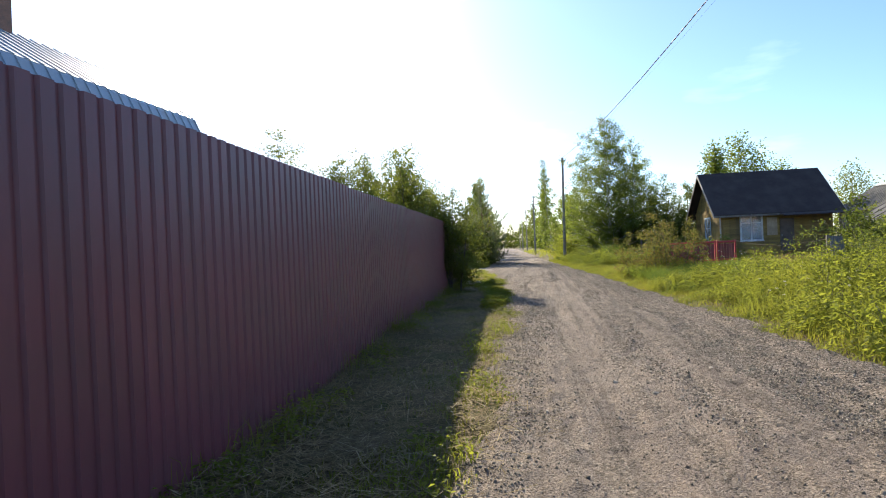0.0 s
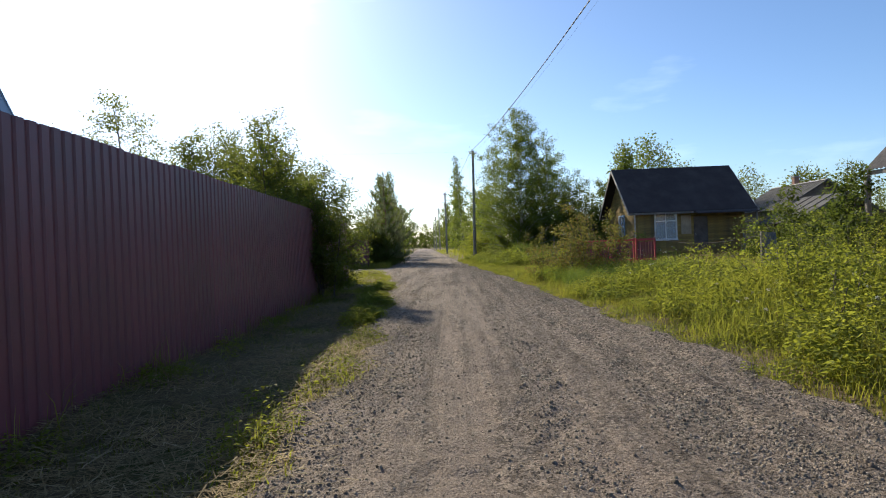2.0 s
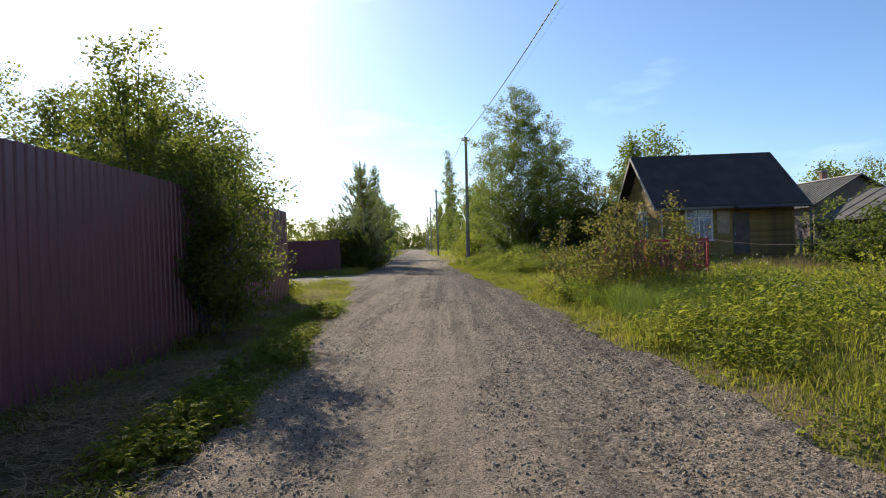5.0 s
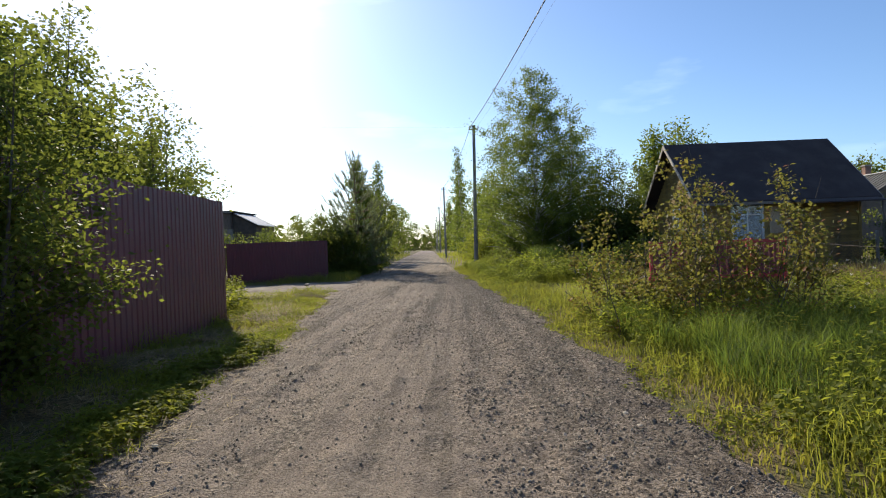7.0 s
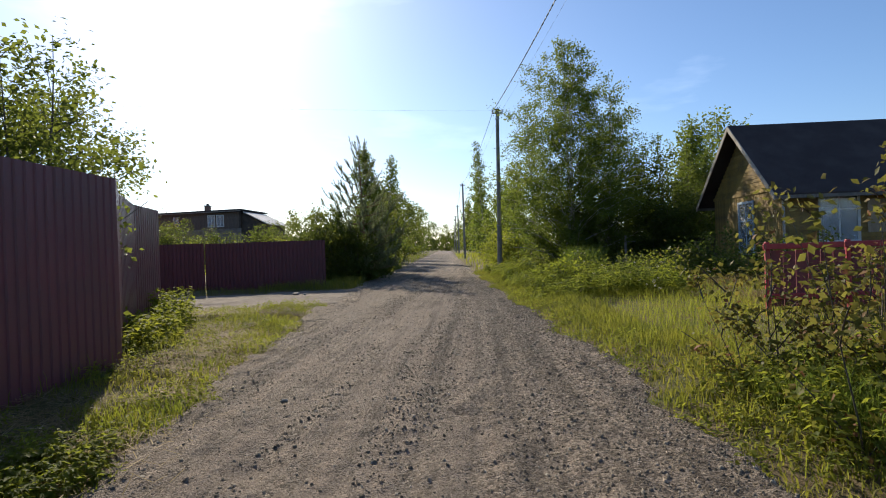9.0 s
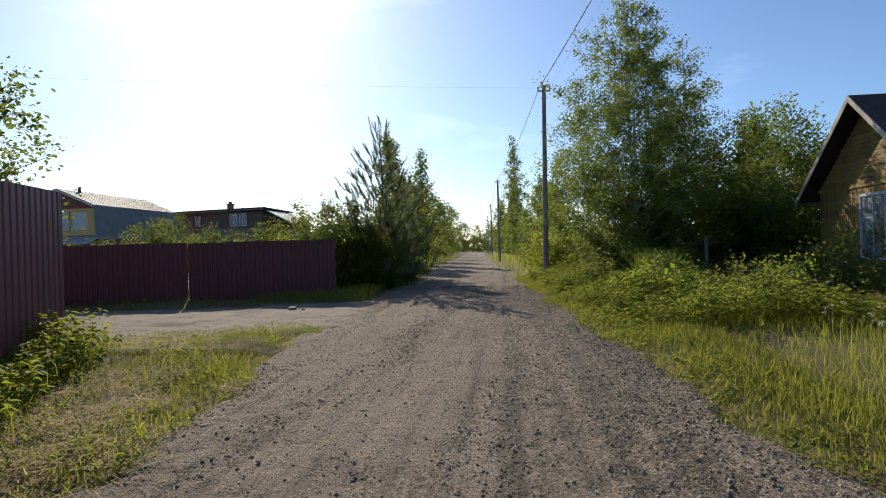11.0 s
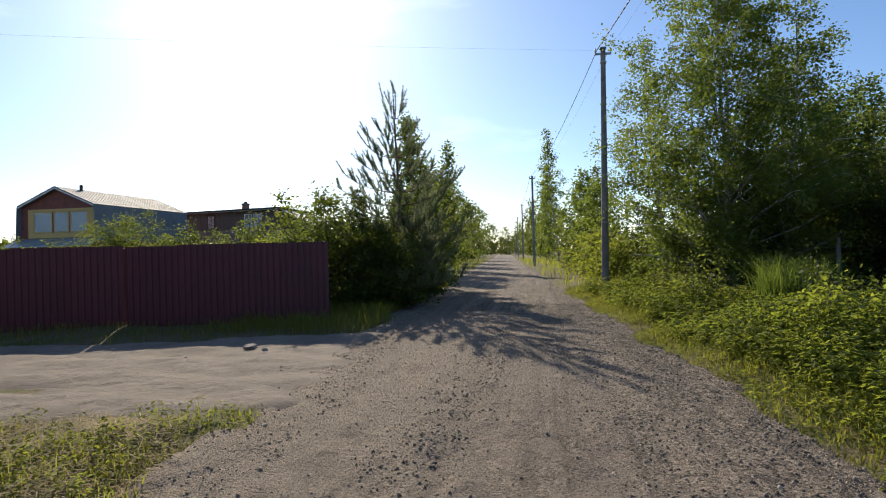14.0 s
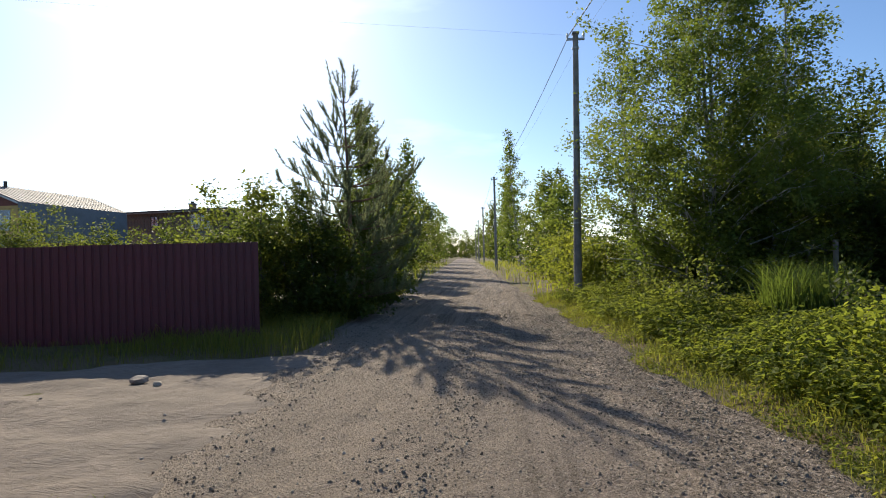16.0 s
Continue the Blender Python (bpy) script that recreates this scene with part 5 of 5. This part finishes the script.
grass("track_grass", 16000, (-24, -3.2, 34, 42.5), lambda x, y: (y > track_far(x) - 0.05) & (y < 40.35 + SLOPE * (x + 4.72) - 0.03), lambda x, y: 0.12 + 0.18 * patch(x, y, 1.9, 2), 0.010, 0.6, L_SHORT, "grass strip at the foot of the low fence")
grass("pine_grass", 16000, (-6.6, -3.0, 38.5, 58), lambda x, y: (left_off(x, y) > -0.12) & (y > track_far(x)), lambda x, y: 0.22 + 0.35 * patch(x, y, 1.9, 2), 0.010, 0.5, L_SHORT, "grass under the pine along the road")


def hay():
    p = scatter(rng, 330000, -9, -0.1, -2, 33.5, lambda x, y: lv(x, y) & (value_noise(x * 1.1, y * 0.9, 9) > np.where(y < 17, 0.16, 0.40)))
    e = scatter(rng, 60000, -6, 0.6, 0, 33, lambda x, y: (left_off(x, y) > -0.6) & (left_off(x, y) < -0.05) & (y < track_near(x)) & (rng.uniform(0, 1, len(x)) < 0.30 * np.clip(1 + left_off(x, y) / 0.6, 0, 1)))
    ua, ub = left_edge(e[:, 1]) - 0.25, right_edge(e[:, 1]) + 0.25
    e[:, 2] = road_z(e[:, 0], e[:, 1], (e[:, 0] - ua) / (ub - ua)) - 0.008
    p = np.concatenate([p, e])
    n = len(p)
    p[:, 2] += rng.uniform(0.012, 0.085, n)
    az = rng.uniform(0, 2 * np.pi, n)
    d = np.stack([np.cos(az), np.sin(az), rng.normal(size=n) * 0.12], 1) * rng.uniform(0.05, 0.2, (n, 1))
    s = np.stack([-np.sin(az), np.cos(az), np.zeros(n)], 1) * 0.0034
    v = np.stack([p - s, p + s, p + d + s, p + d - s], 1).reshape(-1, 3)
    b = np.arange(n)[:, None] * 4
    tagged(array_part("cut_hay", v, np.concatenate([b + [[0, 1, 2]], b + [[0, 2, 3]]]), L_HAY), "pale cut hay strewn over the verge", "hay", kind="stuff")


hay()


def weeds(name, n, area, keep, height, leaves, size, material, label):
    """Broad-leaved plants: stalks with leaves in tiers."""
    p = scatter(rng, n, *area, keep)
    h = height(p[:, 0], p[:, 1]) * rng.uniform(0.6, 1.15, len(p))
    m = leaves
    f = rng.uniform(0.15, 1.0, (len(p), m))
    az = rng.uniform(0, 2 * np.pi, (len(p), m))
    c = p[:, None] + np.stack([0.10 * np.cos(az) * (1.2 - f), 0.10 * np.sin(az) * (1.2 - f), f * h[:, None]], -1)
    out = np.stack([np.cos(az), np.sin(az), rng.normal(size=az.shape) * 0.35 + 0.05], -1)
    c, out = c.reshape(-1, 3), unit(out.reshape(-1, 3))
    L = size * rng.uniform(0.6, 1.3, (len(c), 1))
    s = unit(np.cross(out, np.array([[0, 0, 1.0]]) + rng.normal(size=c.shape) * 0.25))
    up = np.cross(s, out)
    v = np.stack([c, c + out * L * 0.45 + s * L * 0.3 + up * L * 0.07, c + out * L - np.array([[0, 0, 1]]) * L * 0.2, c + out * L * 0.45 - s * L * 0.3 + up * L * 0.07], 1).reshape(-1, 3)
    b = np.arange(len(c))[:, None] * 4
    st = blade_arrays(rng, p, h, 0.007, 0.12)
    ob = array_part(name, *joined([(v, np.concatenate([b + [[0, 1, 2]], b + [[0, 2, 3]]])), st]), material)
    return tagged(ob, label, "weeds", kind="stuff")


def leafy_plants(name, n, area, keep, height, size, material, label, tiers=(1.0, 0.72, 0.45), fans=3, leaflets=5):
    """Plants with spreading compound leaves in tiers: each leaf is a drooping fan of pointed leaflets on its own stalk."""
    p = scatter(rng, n, *area, keep)
    n = len(p)
    h = height(p[:, 0], p[:, 1]) * rng.uniform(0.65, 1.15, n)
    lean = rng.normal(size=(n, 2)) * 0.10
    quads, stalks, foot = [], [], []
    for tier in tiers:
        a0 = rng.uniform(0, 2 * np.pi, n)
        for k in range(fans):
            az = a0 + 2 * np.pi * k / fans + rng.uniform(-0.35, 0.35, n)
            f = tier * rng.uniform(0.86, 1.06, n)
            reach = size * rng.uniform(0.5, 1.3, n) * (1.35 - 0.5 * tier)
            hub = p + np.stack([np.cos(az) * reach + lean[:, 0] * h * f, np.sin(az) * reach + lean[:, 1] * h * f, f * h], 1)
            tip = rng.normal(size=n) * 0.22 - 0.12
            for j in range(leaflets):
                w = (j / (leaflets - 1) - 0.5) * 2.5
                a = az + w + rng.uniform(-0.15, 0.15, n)
                d = unit(np.stack([np.cos(a), np.sin(a), tip + rng.normal(size=n) * 0.12], 1))
                sd = unit(np.cross(d, np.array([[0, 0, 1.0]]) + rng.normal(size=(n, 3)) * 0.28))
                up = np.cross(sd, d)
                L = (size * rng.uniform(0.75, 1.25, n) * (1 - 0.22 * abs(w)))[:, None]
                quads.append(np.stack([hub, hub + d * L * 0.45 + sd * L * 0.26 + up * L * 0.05, hub + d * L - np.array([[0, 0, 1.0]]) * L * 0.16, hub + d * L * 0.45 - sd * L * 0.26 + up * L * 0.05], 1))
    v = np.concatenate(quads).reshape(-1, 3)
    b = np.arange(len(v) // 4)[:, None] * 4
    st = blade_arrays(rng, p, h, 0.006, 0.10)
    ob = array_part(name, *joined([(v, np.concatenate([b + [[0, 1, 2]], b + [[0, 2, 3]]])), st]), material)
    return tagged(ob, label, "weeds", kind="stuff")


leafy_plants("goutweed_bank", 6000, (1.2, 8.5, 31.6, 47.5), lambda x, y: (from_road(x, y) > 0.55 + 0.9 * np.clip((34 - y) / 2.4, 0, 1)) & (from_road(x, y) < 4.2) & (patch(x, y, 0.9, 6) > 0.12), lambda x, y: (0.30 + 0.55 * patch(x, y, 1.25, 1)) * np.clip(0.35 + from_road(x, y) * 0.5, 0.35, 1.1 - 0.18 * np.clip(from_road(x, y) - 1.2, 0, 3)), 0.078, L_BANK, "dense bank of green compound-leaved weeds beside the road")
leafy_plants("verge_goutweed", 2600, (2.6, 9.0, 3, 30), lambda x, y: (from_road(x, y) > 0.5) & (from_road(x, y) < 4.6) & (patch(x, y, 1.5, 3) > 0.45) & (y < 24.0), lambda x, y: (0.28 + 0.40 * patch(x, y, 1.3, 1)) * np.clip(0.4 + from_road(x, y) * 0.4, 0.4, 1.1) * lush(x, y), 0.062, L_WEED, "compound-leaved weeds among the meadow grass")
leafy_plants("edge_goutweed", 5200, (-2.6, 0.1, 13.5, 22.5), lambda x, y: lv(x, y) & (left_off(x, y) < 0.5) & (left_off(x, y) > 0.02) & (patch(x, y, 2.3, 5) > 0.42), lambda x, y: 0.12 + 0.11 * patch(x, y, 1.3, 1), 0.052, L_WEED, "leafy weeds along the road edge", (1.0, 0.6))
weeds("nettle_patch", 2600, (1.6, 8.5, 32.0, 47.5), lambda x, y: (from_road(x, y) > 0.4) & (from_road(x, y) < 3.6) & (patch(x, y, 0.9, 6) > 0.2) & ~((x > 5.5) & (y < 34)), lambda x, y: (0.20 + 0.50 * patch(x, y, 1.25, 1) ** 1.5) * np.clip(0.4 + from_road(x, y) * 0.5, 0.4, 1.1), 29, 0.063, L_WEED, "dense bright green broad-leaved weeds on the verge")
weeds("broadleaf_weeds", 5600, (2.2, 9.5, 2, 33), lambda x, y: (from_road(x, y) > 0.3) & (patch(x, y, 1.2, 2) > 0.52) & ((y < 24.0) | (from_road(x, y) > 4.5)), lambda x, y: (0.30 + 0.35 * patch(x, y, 1.3, 1)) * np.clip(0.45 + from_road(x, y) * 0.4, 0.4, 1.1) * lush(x, y), 26, 0.066, L_WEED, "broad-leaved weeds among the meadow grass")
weeds("verge_dandelions", 6500, (0.8, 4.6, 1, 48), lambda x, y: (from_road(x, y) > -0.05) & (from_road(x, y) < 0.8) & (patch(x, y, 2.7, 2) > 0.4), lambda x, y: 0.10 + 0.1 * patch(x, y, 1.3, 1), 16, 0.045, L_WEED, "low leafy weeds along the edge of the road")
weeds("left_weeds", 9000, (-6.5, 0.1, -1, 33), lambda x, y: lv(x, y) & ((left_off(x, y) < np.where(y < 17, 0.4, 0.8)) | (x < f1x(y) + 0.5)) & (patch(x, y, 2.7, 5) > 0.42), lambda x, y: 0.13 + 0.12 * patch(x, y, 1.3, 1), 15, 0.042, L_WEED, "low leafy weeds on the left verge")
weeds("corner_weeds", 900, (-6.2, -3.4, 25.8, 31), lambda x, y: (x > fence_x(y)) & (x < fence_x(y) + 0.75) & (y < 30.45), lambda x, y: 0.35 + 0.3 * patch(x, y, 2.3, 1), 16, 0.10, L_WEED, "tall leafy weeds at the corner of the fence")


def seed_heads():
    """White umbels and dandelion clocks above the grass."""
    p = scatter(rng, 420, 3.5, 10.5, 5, 38, lambda x, y: (from_road(x, y) > 0.6) & (patch(x, y, 0.9, 2) > 0.5))
    p[:, 2] += rng.uniform(0.35, 0.8, len(p))
    c = np.repeat(p, 26, 0) + unit(rng.normal(size=(len(p) * 26, 3))) * np.array([0.022, 0.022, 0.014])
    v1 = leaf_arrays(rng, c, 0.014)
    q = p.copy()
    q[:, 2] = ground_z(p[:, 0], p[:, 1])
    tagged(array_part("seed_heads", *v1, L_WHITE), "white seed heads above the meadow grass", "flowers", kind="stuff")
    hh = p[:, 2] - q[:, 2]
    tagged(array_part("flower_stalks", *blade_arrays(np.random.default_rng(3), q, hh / 0.85, 0.006, 0.05), L_WEED), "thin green stalks of the seed heads", "flowers", kind="stuff")


seed_heads()


def stones_at(x, y, r, shape, tris, jitter):
    """Angular stones of one simple shape, turned and bent at random, half sunk into the road."""
    n, k = len(x), len(shape)
    ua, ub = left_edge(y) - 0.25, right_edge(y) + 0.25
    z = road_z(x, y, (x - ua) / (ub - ua)) - r * 0.1
    ang = rng.uniform(0, 6.28, n)
    ca, sa = np.cos(ang), np.sin(ang)
    P = shape[None] * rng.uniform(0.7, 1.25, (n, k, 1)) * r[:, None, None] + rng.normal(size=(n, k, 3)) * r[:, None, None] * jitter
    v = np.stack([P[..., 0] * ca[:, None] - P[..., 1] * sa[:, None] + x[:, None], P[..., 0] * sa[:, None] + P[..., 1] * ca[:, None] + y[:, None], P[..., 2] + z[:, None]], -1).reshape(-1, 3)
    return v, (np.arange(n)[:, None, None] * k + tris[None]).reshape(-1, 3)


def strewn(n, share):
    """Places on the road: lengthwise streaks, and more towards the right-hand side."""
    y = 1.8 + 42 * rng.uniform(0, 1, n) ** 1.2
    u = rng.uniform(0, 1, n)
    a, b = left_edge(y) - 0.1, right_edge(y) + 0.1
    x = a + (b - a) * u
    streak = value_noise(x * 2.3 + 0.2 * np.sin(y), y * 0.16, 5)
    fleck = value_noise(x * 3.1, y * 2.6, 6)
    k = rng.uniform(0, 1, n) < (0.10 + 1.0 * np.clip((streak - 0.48) / 0.2, 0, 1) * (0.3 + fleck) + 0.75 * np.clip((u - 0.6) / 0.22, 0, 1) * (0.4 + fleck)) * share
    k &= ~((x < a + 1.6) & (y > 30) & (rng.uniform(0, 1, n) < 0.85 - 0.35 * (x - a)))
    return x[k], y[k]


def gravel():
    x, y = strewn(310000, 0.42)
    grit = stones_at(x, y, 0.006 + 0.010 * rng.beta(1.3, 3.2, len(x)), np.array([[1, 0, -0.2], [-0.5, 0.87, -0.2], [-0.5, -0.87, -0.2], [0, 0, 0.8]], float), np.array([[0, 1, 3], [1, 2, 3], [2, 0, 3]]), 0.2)
    tagged(array_part("loose_grit", *grit, M_STONE), "fine grey grit lying on the road", "gravel", kind="stuff")
    x, y = strewn(185000, 0.42)
    shape = np.array([[1, 0, -0.3], [-0.5, 0.87, -0.3], [-0.5, -0.87, -0.3], [-0.62, 0, 0.75], [0.31, -0.54, 0.85], [0.31, 0.54, 0.65]])
    tris = np.array([[0, 1, 5], [1, 2, 3], [2, 0, 4], [0, 5, 4], [1, 3, 5], [2, 4, 3], [3, 4, 5]])
    lumps = stones_at(x, y, (0.0072 + 0.017 * rng.beta(1.2, 4.6, len(x))) * (1 + 0.12 * np.clip((y - 14) / 8, 0, 1)), shape, tris, 0.16)
    tagged(array_part("loose_gravel", *lumps, M_STONE), "loose grey gravel stones on the road", "gravel", kind="stuff")


gravel()


def stone(x, y, r, seed, material, label, name="stone", flat=0.6):
    rg = random.Random(seed)
    bm = bmesh.new()
    bmesh.ops.create_icosphere(bm, subdivisions=2, radius=r)
    for v in bm.verts:
        k = 1 + 0.35 * noise.noise(v.co * (1.6 / r) + Vector((seed, 0, 0)))
        v.co = Vector((v.co.x * k * 1.25, v.co.y * k, v.co.z * k * flat))
    ob = part(name, bm, material)
    ob.matrix_basis = pose(x, y, r * flat * 0.35, rg.uniform(-8, 8), rg.uniform(-8, 8), rg.uniform(0, 360))
    return tagged(ob, label, "stone", "single stones on the road" if name == "stone" else "")


stone(-4.75, 36.75, 0.11, 3, M_SLAB, "pale lump of broken concrete on the dirt track", "concrete_lump", 0.45)
stone(-4.4, 36.55, 0.05, 4, M_STONE, "small grey stone on the dirt track")
rt = random.Random(31)
for i in range(10):
    xx = rt.uniform(-12, -3)
    stone(xx, rt.uniform(float(track_near(np.array(xx))) + 0.5, float(track_far(np.array(xx))) - 0.8), rt.uniform(0.014, 0.03), 90 + i, M_STONE, "small grey stone on the dirt track")
rs = random.Random(9)
for i in range(40):
    yy = rs.uniform(3, 34)
    stone(rs.uniform(float(left_edge(np.array(yy))) + 0.1, float(right_edge(np.array(yy))) - 0.1), yy, rs.uniform(0.016, 0.032), 20 + i, M_STONE, "grey stone lying on the gravel road")


# ---- garden posts ----
def wire_fence(points, label, h=1.15, bare=()):
    f = thing("wire_fence", pose(points[0][0], points[0][1], 0), label, "fence")
    ox, oy = points[0]
    for i, (x, y) in enumerate(points):
        if i in bare:
            continue
        part("post", box(x - ox - 0.045, x - ox + 0.045, y - oy - 0.045, y - oy + 0.045, -0.3, h + 0.12 + 0.05 * (i % 2), 0.01), M_GREYW, f)
    for (xa, ya), (xb, yb) in zip(points, points[1:]):
        for z in (h,):
            t = np.linspace(0, 1, 12)
            l = np.stack([xa - ox + (xb - xa) * t, ya - oy + (yb - ya) * t, z - 0.22 * 4 * t * (1 - t)], 1)
            array_part("wire", *tube_arrays(l, np.full(12, 0.005), 4), M_DARKW, f)
    return f


def sheet_pile(x, y):
    """Old corrugated roofing sheets leaning together among the bushes."""
    t = thing("roofing_sheets", pose(x, y, 0, 0, 0, 24), "faded blue-grey corrugated roofing sheets leaning among bushes", "roofing sheet")
    for i in range(3):
        me = sheet_mesh(0.55, 1.3 - 0.06 * i, 0.15, M_BLUEWALL)
        ob = new("sheet", me)
        ob.parent = t
        ob.matrix_basis = pose(0.3 + 0.05 * i, 0.05 * i, -0.02, 8, 2 * i, 180)


def chain_link(fence, xa, ya, xb, yb, low, high, cell=0.11):
    """Crossing wires of a chain-link panel between two points, under the given fence."""
    length = math.hypot(xb - xa, yb - ya)
    dx, dy = (xb - xa) / length, (yb - ya) / length
    span, pcs = high - low, []
    for sgn in (-1, 1):
        for i in range(int((length + span) / cell)):
            u0 = -span + i * cell
            ua, ub = max(0.0, u0), min(length, u0 + span)
            if ub - ua < 0.05:
                continue
            za, zb = (low + ua - u0, low + ub - u0) if sgn > 0 else (high - ua + u0, high - ub + u0)
            pcs.append(tube_arrays([(xa + dx * ua, ya + dy * ua, za), (xa + dx * ub, ya + dy * ub, zb)], [0.0022, 0.0022], 3))
    return array_part("chain_link_mesh", *joined(pcs), M_DARKW, fence, "rusty chain-link mesh")


def board_fence(x0, y0, x1, y1, h):
    """Old dark board fence under the birches, on two rails."""
    length, ang = math.hypot(x1 - x0, y1 - y0), math.degrees(math.atan2(y1 - y0, x1 - x0))
    f = thing("board_fence", pose(x0, y0, 0, 0, 0, ang), "old dark board fence in the shade of the birches", "fence")
    for z in (0.35, h - 0.2):
        part("rail", box(0, length, 0.016, 0.066, z, z + 0.08, 0.008), M_DARKW, f)
    rg = random.Random(77)
    me = bpy.data.meshes.new("board")
    bm = box(0.0, 0.13, -0.012, 0.012, 0.05, h, 0.006)
    bm.to_mesh(me)
    bm.free()
    me.materials.append(M_DARKW)
    boards(f, me, [Matrix.Translation((i * 0.145, 0, rg.uniform(-0.05, 0.03))) @ Matrix.Rotation(rg.uniform(-0.015, 0.015), 4, 'Y') for i in range(int(length / 0.145))])
    for i in range(int(length / 2.2) + 1):
        part("post", box(i * 2.2, i * 2.2 + 0.1, 0.068, 0.168, -0.3, h + 0.05, 0.01), M_GREYW, f)


sheet_pile(10.05, 21.6)
garden_wire = wire_fence([(16.0, 35.5), (8.80, 28.24), (9.44, 21.1)], "old wire fence on grey wooden posts", 1.2, (1,))
chain_link(garden_wire, -4.4, -4.43, 0.0, 0.0, 0.08, 1.0)
wire_fence([(5.1, 52.8), (5.6, 47.6), (7.4, 44.2)], "grey wooden posts of an old garden fence", 1.45)
board_fence(6.0, 48.3, 12.6, 46.0, 1.35)
